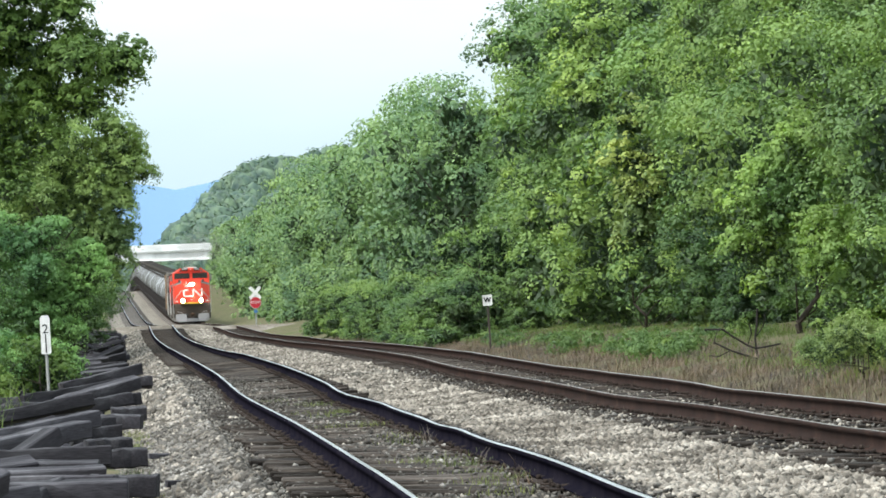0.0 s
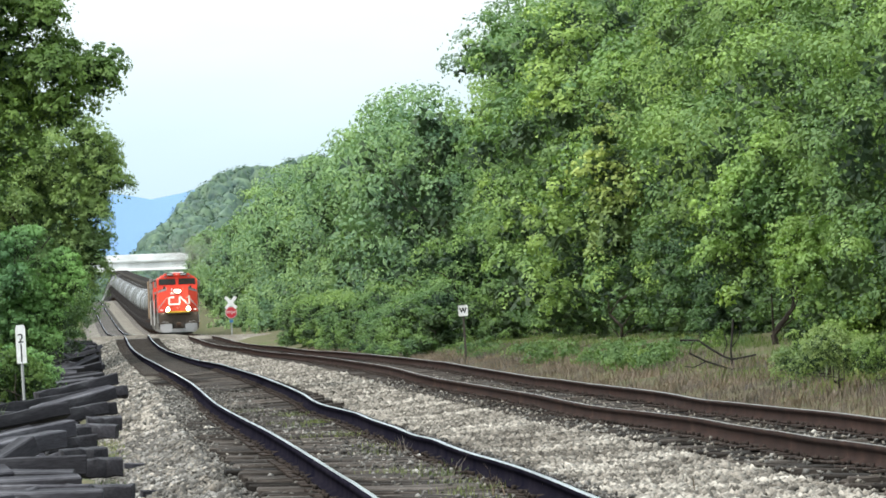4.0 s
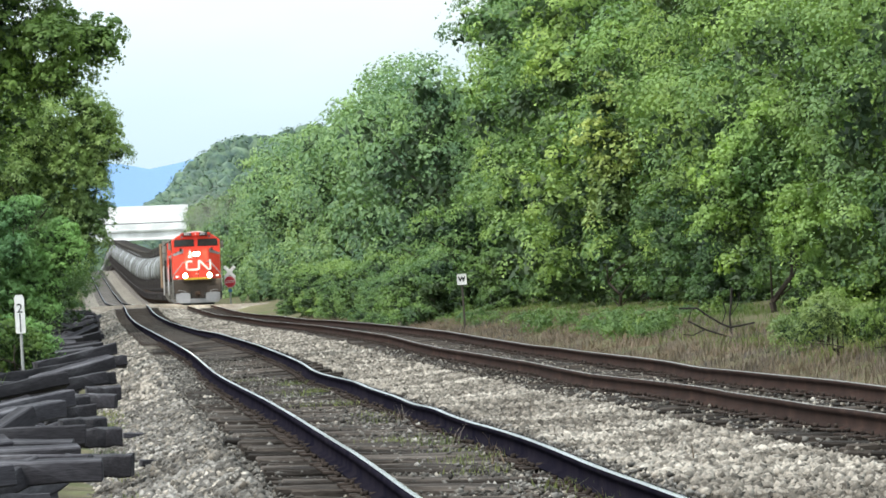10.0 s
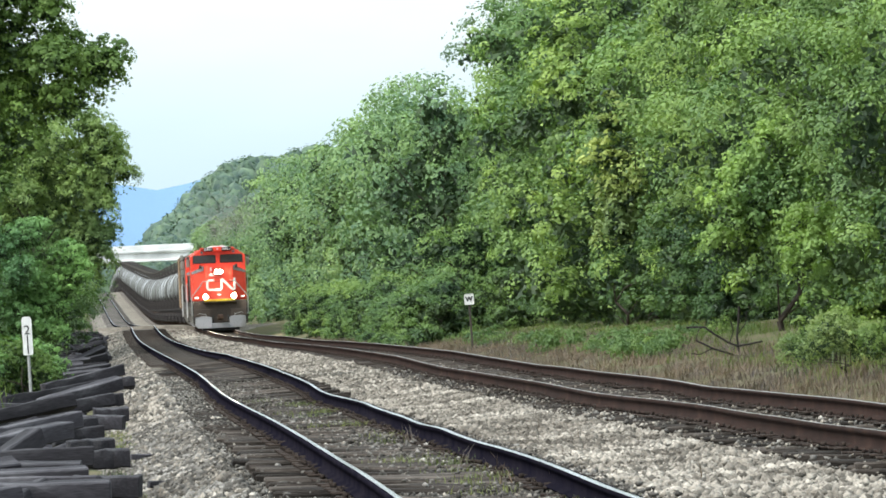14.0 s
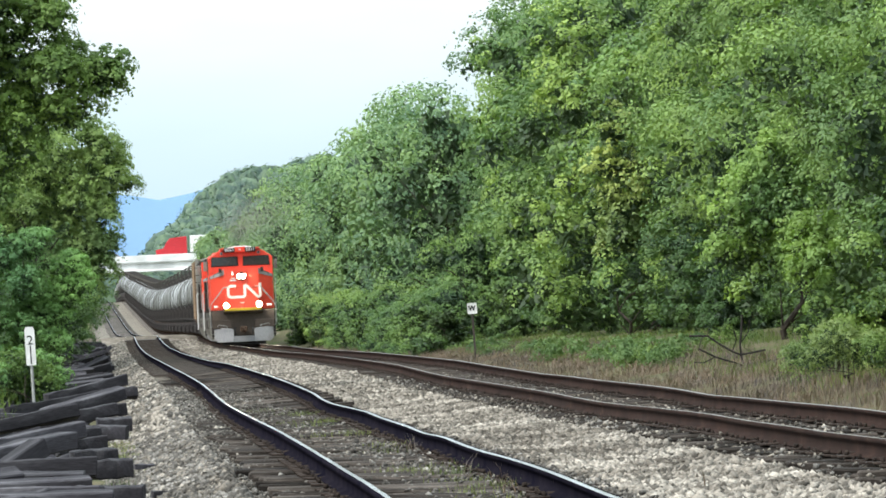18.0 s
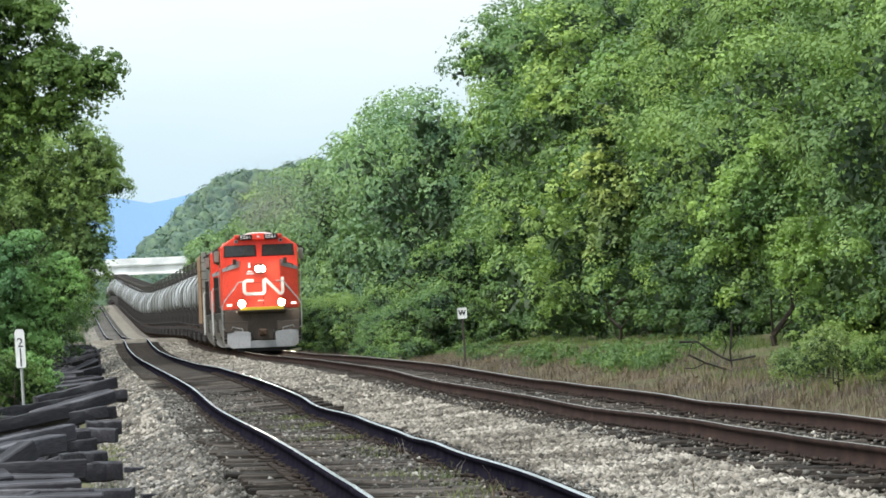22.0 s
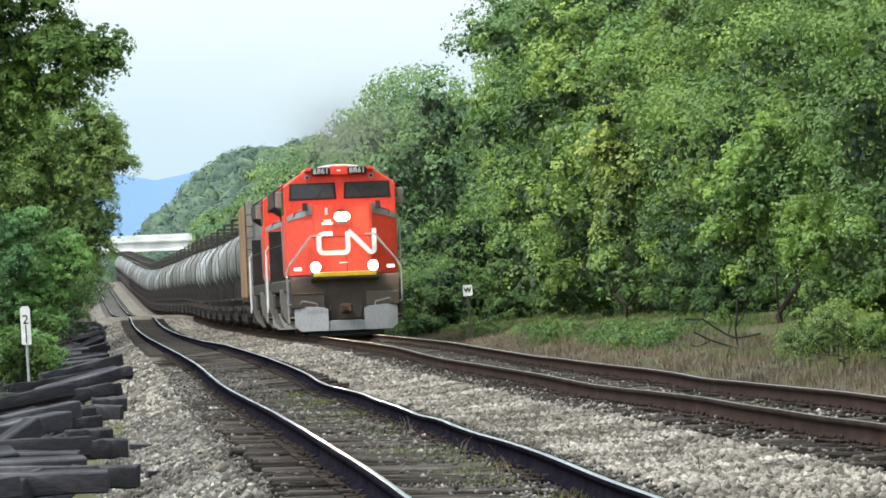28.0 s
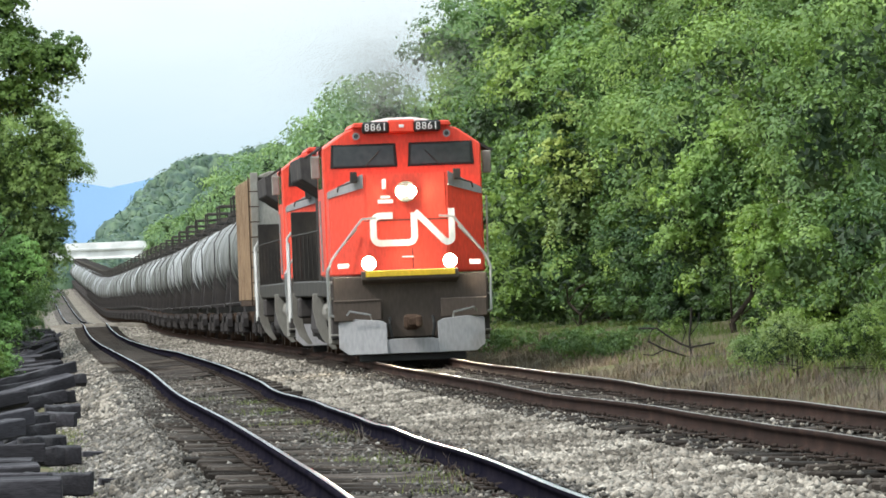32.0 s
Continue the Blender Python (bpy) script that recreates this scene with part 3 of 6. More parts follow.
TAN_PAINT = paint("tan_hopper_paint", (0.36, 0.255, 0.165), (0.20, 0.13, 0.085), 0.7, 0.8)
HOPPER_GREY = paint("grey_hopper_paint", (0.34, 0.33, 0.30), (0.17, 0.14, 0.11), 0.7, 0.8)
TANK_PAINT = tank_paint()
STEEL = plain("bare_steel", (0.50, 0.50, 0.50), 0.35, 0.9)
WINDOW = plain("dark_cab_glass", (0.045, 0.052, 0.052), 0.05)
RUBBER = plain("black_rubber", (0.015, 0.015, 0.015), 0.8)
LAMP_GLOW = plain("burning_headlight", (1.0, 0.86, 0.62), 0.3, 0, 1400.0)
BOARD = plain("black_number_board", (0.012, 0.012, 0.012), 0.4)
TRAIN = []           # (thing, metres behind the front, length)


def lettering(text, size, m, material, parent, name="lettering", label="", depth=0.004, bold=0.0):
    cu = bpy.data.curves.new(name, "FONT")
    cu.body, cu.size, cu.align_x, cu.align_y, cu.extrude, cu.offset = text, size, "CENTER", "CENTER", depth, bold
    tmp = bpy.data.objects.new(name, cu)
    me = bpy.data.meshes.new_from_object(tmp)
    bpy.data.objects.remove(tmp)
    me.materials.clear()
    me.materials.append(material)
    return mpart(name, me, parent, label, m)


FACE = Matrix.Rotation(radians(90), 4, "X")      # writing that faces the oncoming camera (towards -y)


def stroke(points, w, y0, y1):
    """A flat band of width w along points (x, z), from y0 to y1 deep."""
    bm = bmesh.new()
    n = len(points)
    rings = []
    for i, p in enumerate(points):
        a, b = Vector(points[max(i - 1, 0)]), Vector(points[min(i + 1, n - 1)])
        d = (b - a).normalized()
        nn = Vector((-d.y, d.x)) * w / 2
        rings.append([bm.verts.new((p[0] + sx * nn.x, yy, p[1] + sx * nn.y)) for sx, yy in ((1, y0), (-1, y0), (-1, y1), (1, y1))])
    for q, r in zip(rings, rings[1:]):
        for k in range(4):
            bm.faces.new((q[k], q[(k + 1) % 4], r[(k + 1) % 4], r[k]))
    bm.faces.new(rings[0][::-1])
    bm.faces.new(rings[-1])
    bmesh.ops.recalc_face_normals(bm, faces=bm.faces[:])
    return bm


def arc(cx, cz, r, a0, a1, k=6):
    return [(cx + r * math.cos(radians(a0 + (a1 - a0) * i / k)), cz + r * math.sin(radians(a0 + (a1 - a0) * i / k))) for i in range(k + 1)]


def wheel_mesh(r):
    bm = rod((-0.07, 0, 0), (0.07, 0, 0), r, None, 20)
    rod((0.05, 0, 0), (0.09, 0, 0), r * 1.05, bm, 20)
    rod((-0.09, 0, 0), (-0.05, 0, 0), r * 0.35, bm, 12)
    me = bpy.data.meshes.new("wheel")
    bm.to_mesh(me)
    bm.free()
    me.materials.append(RUST)
    return me


WHEEL_BIG, WHEEL_SMALL = wheel_mesh(0.53), wheel_mesh(0.46)


def bogie(parent, y, axles, wheel, r, base):
    """A truck: two side frames, axles and wheels."""
    lo, hi = y - base / 2 - 0.35, y + base / 2 + 0.35
    t = part("bolster_beam", box(-0.95, 0.95, y - 0.2, y + 0.2, r - 0.05, r + 0.22, 0.03), GRIME, parent)
    for s in (-1, 1):
        bm = bmesh.new()
        x = s * 1.02
        prism([(lo, r + 0.28), (lo + 0.2, r + 0.38), (y - 0.5, r + 0.30), (y - 0.35, r + 0.46), (y + 0.35, r + 0.46), (y + 0.5, r + 0.30), (hi - 0.2, r + 0.38), (hi, r + 0.28),
               (hi, r + 0.02), (hi - 0.4, r - 0.08), (y + 0.4, r - 0.22), (y - 0.4, r - 0.22), (lo + 0.4, r - 0.08), (lo, r + 0.02)], "x", x - 0.08, x + 0.08, bm)
        for k in range(axles):
            yy = y + (k / (axles - 1) - 0.5) * base
            box(x - 0.14, x + 0.14, yy - 0.17, yy + 0.17, r - 0.16, r + 0.16, 0.03, bm)
        for k in range(-1, 2, 2):
            rod((x, y + k * 0.16, r - 0.12), (x, y + k * 0.16, r + 0.3), 0.085, bm, 8)
        part("side_frame", bm, GRIME, t)
    for k in range(axles):
        yy = y + (k / (axles - 1) - 0.5) * base
        part("axle", rod((-0.72, yy, r), (0.72, yy, r), 0.09, None, 8), GRIME, t)
        for s in (-1, 1):
            mpart("wheel", wheel, t, "", Matrix.Translation((s * 0.76, yy, r)) @ Matrix.Rotation(0 if s < 0 else math.pi, 4, "Z"))
    return t


def coupler(parent, y, sign):
    bm = box(-0.09, 0.09, min(y, y + sign * 0.75), max(y, y + sign * 0.75), 0.78, 0.94, 0.02)
    box(-0.17, 0.13, y + sign * 0.55 - 0.14, y + sign * 0.55 + 0.14, 0.70, 1.0, 0.05, bm)
    box(0.06, 0.18, y + sign * 0.75 - 0.10, y + sign * 0.75 + 0.10, 0.74, 0.98, 0.04, bm)
    part("coupler", bm, RUST, parent)


def curved_plate(s, y0, y1):
    """A plate that curves in from the car's side towards the rails."""
    outer = [(1.60, 1.46), (1.60, 1.10), (1.54, 0.78), (1.42, 0.50), (1.22, 0.28)]
    inner = [(1.12, 0.30), (1.24, 0.52), (1.32, 0.80), (1.36, 1.10), (1.36, 1.46)]
    return prism([(s * x, z) for x, z in outer + inner], "y", y0, y1, None, 0.008)


def locomotive(lead):
    label = ("lead red-nosed diesel locomotive with its headlights burning, rolling on the track" if lead else "second red and black diesel locomotive coupled behind the lead engine")
    t = thing("locomotive", label, "locomotive", group="train rolling on the far track")
    L = 22.4
    # frame, deck and end sill
    part("underframe", box(-1.50, 1.50, 0.62, L - 0.6, 1.38, 1.72, 0.03), BLACK, t)
    sill = part("front_sill", prism([(-1.52, 0.95), (-1.52, 1.78), (1.52, 1.78), (1.52, 0.95), (0.55, 0.55), (-0.55, 0.55)], "y", 0.42, 0.72, None, 0.02), DUSTY_GLARE_BLACK, t, "grimy black front end plate with headlight glare in its colour")
    part("anticlimber", prism([(0.30, 1.64), (0.12, 1.70), (0.12, 1.88), (0.62, 1.88), (0.62, 1.60)], "x", -0.95, 0.95, None, 0.012), DUSTY_GLARE_BLACK, t)
    part("warning_stripe", box(-0.88, 0.88, 0.096, 0.118, 1.76, 1.875, 0.004), YELLOW_PAINT, t, "scuffed yellow stripe along the front sill")
    # snow plow: two raked wings and a low centre blade
    for s in (-1, 1):
        bm = prism([(s * 0.50, 0.84), (s * 0.62, 0.90), (s * 1.36, 0.96), (s * 1.44, 0.88), (s * 1.44, 0.38), (s * 1.26, 0.24), (s * 0.50, 0.24)], "y", 0.16, 0.22, None, 0.01)
        for v in bm.verts:
            v.co.y += 0.20 * (abs(v.co.x) - 0.6) - 0.14 * (1.0 - v.co.z)
        part("plow_wing", bm, GREY_PAINT, t, "light grey plow wing")
        # dark plate added for the shading along the hollow plow's top
        part("plow_shade_plate", box(s * 0.60 - 0.02, s * 1.50, 0.26, 0.40, 0.92, 1.30, 0.02), DUSTY_GLARE_BLACK, t)
        part("step_well", box(min(s * 1.05, s * 1.56), max(s * 1.05, s * 1.56), 0.55, 1.15, 0.55, 1.66, 0.02), GRIME, t)
        for k in range(3):
            part("step", box(min(s * 1.08, s * 1.58), max(s * 1.08, s * 1.58), 0.50, 0.86, 0.62 + k * 0.36, 0.66 + k * 0.36, 0.006), DUSTY_GREY, t)
        part("corner_handrail", bent([(s * 1.46, 0.34, 0.98), (s * 1.58, 0.40, 1.04), (s * 1.60, 0.42, 1.90), (s * 1.52, 0.44, 2.12), (s * 0.90, 0.46, 2.90), (s * 0.62, 0.48, 2.92)], 0.024), STEEL, t, "bright steel handrail")
        part("corner_handrail", bent([(s * 1.60, 0.62, 1.00), (s * 1.62, 0.64, 1.90), (s * 1.46, 0.66, 2.20), (s * 1.00, 0.66, 2.72)], 0.022), STEEL, t, "bright steel handrail")
        part("uncoupling_lever", bent([(s * 1.28, 0.12, 1.02), (s * 1.22, 0.08, 1.10), (s * 0.82, 0.06, 1.02), (s * 0.80, 0.08, 0.92)], 0.018), STEEL, t)
        part("marker_plate", box(s * 1.30 - 0.11, s * 1.30 + 0.11, 0.385, 0.405, 1.94, 2.04, 0.004), WHITE_PAINT, t)
        part("hose_bracket", box(s * 0.93 - 0.14, s * 0.93 + 0.14, 0.38, 0.42, 1.20, 1.24, 0.004), DUSTY_GREY, t)
        part("air_hose", bent([(s * 0.42, 0.36, 0.95), (s * 0.44, 0.20, 0.80), (s * 0.40, 0.16, 0.55)], 0.03), RUBBER, t)
        # ditch lights on the deck
        d = part("ditch_light", rod((s * 0.80, 0.28, 2.03), (s * 0.80, 0.52, 2.03), 0.14, None, 18), BLACK, t)
        if lead:
            part("lens", rod((s * 0.80, 0.262, 2.03), (s * 0.80, 0.278, 2.03), 0.125, None, 18), LAMP_GLOW, d, "burning ditch light lens")
    part("plow_blade", prism([(-0.54, 0.24), (-0.54, 0.50), (-0.4, 0.53), (0.4, 0.53), (0.54, 0.50), (0.54, 0.24)], "y", 0.10, 0.16, None, 0.01), GREY_PAINT, t, "light grey plow blade")
    part("plow_foot", box(-1.05, 1.05, 0.20, 0.40, 0.09, 0.24, 0.02), RUBBER, t)
    coupler(t, 0.52, -1)
    # nose: flat centre, raked shoulders
    nose_plan = [(-1.56, 1.75), (-1.50, 1.10), (-0.80, 0.62), (0.80, 0.62), (1.50, 1.10), (1.56, 1.75)]
    bm = bmesh.new()
    lo = [bm.verts.new((x, y, 1.80)) for x, y in nose_plan]
    tops = [3.45, 3.50, 3.80, 3.80, 3.50, 3.45]
    hi = [bm.verts.new((x, y + 0.10, z)) for (x, y), z in zip(nose_plan, tops)]
    bm.faces.new(lo[::-1])
    bm.faces.new((hi[0], hi[1], hi[2], hi[3], hi[4], hi[5]))
    for i in range(6):
        j = (i + 1) % 6
        bm.faces.new((lo[i], lo[j], hi[j], hi[i]))
    bmesh.ops.recalc_face_normals(bm, faces=bm.faces[:])
    bmesh.ops.bevel(bm, geom=bm.edges[:], offset=0.03, segments=2, affect="EDGES")
    nose = part("nose", bm, RED, t)
    for s in (-1, 1):
        bm = prism([(s * 0.84, 3.52), (s * 0.84, 3.80), (s * 1.53, 3.46), (s * 1.53, 3.33)], "y", 0.0, 0.03, None, 0.004)
        for v in bm.verts:
            v.co.y += 0.66 + (abs(v.co.x) - 0.80) * 0.72
        part("shoulder_panel", bm, GREY_PAINT, nose, "light grey raked shoulder panel")
        part("mirror_bracket", box(s * 1.02 - 0.07, s * 1.02 + 0.07, 0.66, 0.80, 3.62, 3.84, 0.01), BLACK, nose)
        part("grab_iron", bent([(s * 0.95, 0.62, 3.66), (s * 1.05, 0.68, 3.64), (s * 1.32, 0.86, 3.56), (s * 1.34, 0.92, 3.46)], 0.016), BLACK, nose)
    part("nose_window", box(-0.47, -0.39, 0.665, 0.70, 3.48, 3.68, 0.01), WHITE_PAINT, nose)
    part("door_seam", box(-0.86, 0.86, 0.655, 0.672, 2.855, 2.872), BLACK, nose)
    part("door_seam", box(0.08, 0.10, 0.62, 0.64, 1.9, 2.3), BLACK, nose)
    part("builder_plate", box(-0.56, -0.26, 0.672, 0.69, 3.20, 3.27, 0.005), WHITE_PAINT, nose)
    part("builder_plate", box(-0.50, -0.32, 0.674, 0.69, 3.30, 3.35, 0.005), WHITE_PAINT, nose)
    part("emblem_band", stroke([(-0.28, 2.955)] + arc(-0.53, 2.815, 0.14, 90, 180) + arc(-0.53, 2.555, 0.14, 180, 270) + [(-0.01, 2.415)] + arc(0.02, 2.535, 0.12, 270, 360) + [(0.14, 3.0)], 0.13, 0.612, 0.66), WHITE_PAINT, nose, "white curved band of a painted emblem")
    part("emblem_band", stroke([(0.16, 3.02), (0.30, 2.88), (0.70, 2.46)] + arc(0.79, 2.49, 0.09, 225, 360, 5) + [(0.88, 3.06)], 0.125, 0.614, 0.66), WHITE_PAINT, nose, "white curved band of a painted emblem")
    part("small_plate", box(-0.12, 0.10, 0.612, 0.63, 2.12, 2.15, 0.003), WHITE_PAINT, nose)
    hl = part("headlight", rod((0, 0.58, 3.42), (0, 0.75, 3.42), 0.21, None, 20), BLACK, nose)
    if lead:
        for s in (-1, 1):
            part("lens", rod((s * 0.10, 0.565, 3.42), (s * 0.10, 0.578, 3.42), 0.098, None, 18), LAMP_GLOW, hl, "burning headlight lens")
    # cab
    outline = [(-1.57, 1.80), (-1.57, 4.34), (-1.12, 4.66), (-0.86, 4.74), (0.86, 4.74), (1.12, 4.66), (1.57, 4.34), (1.57, 1.80)]
    cab = part("cab", prism(outline, "y", 1.62, 4.6, None, 0.03), RED, t)
    for s in (-1, 1):
        x0, x1 = (-1.40, -0.12) if s < 0 else (0.14, 1.40)
        part("gasket", prism([(x0 - 0.03, 3.93), (x0, 4.40), (x1, 4.40), (x1 + 0.03, 3.93)], "y", 1.605, 1.640, None, 0.008), RUBBER, cab)
        part("windshield", prism([(x0 + 0.03, 3.97), (x0 + 0.05, 4.36), (x1 - 0.05, 4.36), (x1 - 0.03, 3.97)], "y", 1.596, 1.615, None, 0.004), WINDOW, cab, "dark glass windshield")
        part("wiper", bent([(s * 0.75, 1.585, 3.95), (s * 0.45, 1.585, 4.26)], 0.012), BLACK, cab)
        part("number_board", box(s * 0.51 - 0.27, s * 0.51 + 0.27, 1.40, 1.64, 4.60, 4.83, 0.04), BOARD, cab)
        if lead:
            for ch, dx in (("8", -0.175), ("8", -0.058), ("6", 0.058), ("1", 0.17)):
                lettering(ch, 0.205, Matrix.Translation((s * 0.51 + dx, 1.393, 4.715)) @ FACE, WHITE_PAINT, cab, "numeral", "white numeral on a black board")
        cl = part("class_light", rod((s * 0.90, 1.56, 4.56), (s * 0.90, 1.64, 4.56), 0.095, None, 16), RED, cab)
        part("light_ring", rod((s * 0.90, 1.545, 4.56), (s * 0.90, 1.56, 4.56), 0.075, None, 16), GREY_PAINT, cl)
        part("light_glass", rod((s * 0.90, 1.535, 4.56), (s * 0.90, 1.546, 4.56), 0.045, None, 12), WINDOW, cl)
        part("mirror", box(min(s * 1.62, s * 1.80), max(s * 1.62, s * 1.80), 2.05, 2.12, 3.75, 4.20, 0.02), DUSTY_GREY, cab)
        part("awning", prism([(s * 1.56, 4.40), (s * 1.86, 4.22), (s * 1.84, 4.18), (s * 1.56, 4.34)], "y", 2.3, 3.9), BLACK, cab)
        for k in range(2):
            part("side_window", box(min(s * 1.558, s * 1.585), max(s * 1.558, s * 1.585), 2.3 + k * 0.95, 3.1 + k * 0.95, 3.55, 4.2, 0.01), WINDOW, cab)
        part("cab_handrail", bent([(s * 1.64, 1.75, 1.9), (s * 1.66, 1.75, 3.3)], 0.02), STEEL, cab)
    part("board_box", box(-0.26, 0.26, 1.42, 1.70, 4.60, 4.86, 0.03), RED, cab)
    part("emblem_plate", box(-0.05, 0.05, 1.408, 1.425, 4.70, 4.76, 0.004), WHITE_PAINT, cab)
    part("roof_box", prism([(-1.0, 4.72), (-0.94, 4.82), (0.94, 4.82), (1.0, 4.72)], "y", 1.46, 4.5, None, 0.02), RED, cab)
    bm = prism([(-0.62, 4.80), (-0.56, 4.86), (-0.25, 4.91), (0.25, 4.91), (0.56, 4.86), (0.62, 4.80)], "y", 1.9, 4.2, None, 0.02)
    part("air_conditioner", bm, WHITE_PAINT, cab, "cream-white roof air conditioner")
    part("horn", rod((0.35, 4.8, 4.75), (0.35, 4.4, 4.85), 0.05, None, 10, 0.11), STEEL, t)
    # long hood with red and black panels, flared radiators near the back
    hood = part("hood", prism([(-0.95, 1.72), (-0.95, 4.25), (-0.80, 4.42), (0.80, 4.42), (0.95, 4.25), (0.95, 1.72)], "y", 4.6, L - 1.4, None, 0.02), BLACK, t)
    part("hood_stripe", box(-0.965, -0.953, 15.6, 17.2, 1.8, 4.02), RED, hood, "slanting red panel on the hood")
    part("hood_stripe", box(0.953, 0.965, 15.6, 17.2, 1.8, 4.02), RED, hood)
    for k in range(9):
        for s in (-1, 1):
            part("hood_door", box(min(s * 0.945, s * 0.975), max(s * 0.945, s * 0.975), 5.1 + k * 1.1, 6.05 + k * 1.1, 1.9, 3.7, 0.01), BLACK, hood)
    part("exhaust_stack", box(-0.35, 0.35, 9.2, 10.0, 4.40, 4.66, 0.04), RUST, hood)
    for k in range(3):
        part("radiator_fan", rod((0, 15.6 + k * 1.5, 4.40), (0, 15.6 + k * 1.5, 4.56), 0.62, None, 18), BLACK, hood)
    for s in (-1, 1):
        part("radiator_wing", prism([(s * 0.9, 3.55), (s * 1.50, 3.95), (s * 1.52, 4.42), (s * 0.85, 4.46)], "y", 14.6, L - 1.9, None, 0.02), GRIME, hood, "flared radiator wing")
        part("walkway_rail", bent([(s * 1.52, 5.2 + 0.0, 2.75), (s * 1.52, 12.0, 2.75), (s * 1.52, L - 1.3, 2.75)], 0.016), BLACK, t)
        for k in range(8):
            part("stanchion", rod((s * 1.52, 5.2 + k * 2.2, 1.72), (s * 1.52, 5.2 + k * 2.2, 2.76), 0.014, None, 6), BLACK, t)
        # rear steps, painted dusty grey, with bright grab rails
        part("rear_step_skirt", curved_plate(s, L - 1.25, L - 1.19), DUSTY_GREY, t, "dusty grey curved step skirt")
        part("fuel_tank_end", curved_plate(s, 8.50, 8.58), DUSTY_GREY, t, "dusty grey curved end of the fuel tank")
        bm = prism([(0.95, 1.70), (1.85, 1.70), (1.65, 0.45), (1.10, 0.45)], "x", min(s * 1.30, s * 1.585), max(s * 1.30, s * 1.585), None, 0.03)
        part("front_step_skirt", bm, DUSTY_GREY, t, "dusty grey step skirt")
        part("end_screen", box(min(s * 0.74, s * 1.52), max(s * 0.74, s * 1.52), L - 1.38, L - 1.30, 1.74, 3.30, 0.01), BLACK, t, "black steel screen at the end platform")
        part("grab_rail", bent([(s * 1.60, L - 0.72, 0.8), (s * 1.60, L - 0.72, 2.7), (s * 1.50, L - 0.80, 2.85)], 0.032), WHITE_PAINT, t, "white grab rail")
        part("grab_rail", bent([(s * 1.60, L - 1.62, 0.9), (s * 1.60, L - 1.62, 2.6)], 0.032), WHITE_PAINT, t, "white grab rail")
        part("air_reservoir", rod((s * 1.18, 6.3, 1.08), (s * 1.18, 8.4, 1.08), 0.24, None, 14), DUSTY_GREY, t)
        part("sandbox", box(min(s * 1.0, s * 1.5), max(s * 1.0, s * 1.5), 18.6, 19.6, 0.9, 1.36, 0.05), GRIME, t)
    part("rear_sill", box(-1.5, 1.5, L - 0.62, L - 0.45, 0.75, 1.75, 0.02), BLACK, t)
    coupler(t, L - 0.5, 1)
    part("fuel_tank", prism([(-1.40, 1.36), (-1.45, 0.65), (-1.2, 0.38), (1.2, 0.38), (1.45, 0.65), (1.40, 1.36)], "y", 8.6, 13.8, None, 0.05), GRIME, t)
    for ob in t.children:                   # the body is lowered to fit the camera's view; the trucks stay
        ob.matrix_basis = Matrix.Translation((0, 0, -0.10)) @ ob.matrix_basis
    bogie(t, 4.4, 3, WHEEL_BIG, 0.53, 4.1)
    bogie(t, 18.0, 3, WHEEL_BIG, 0.53, 4.1)
    return t


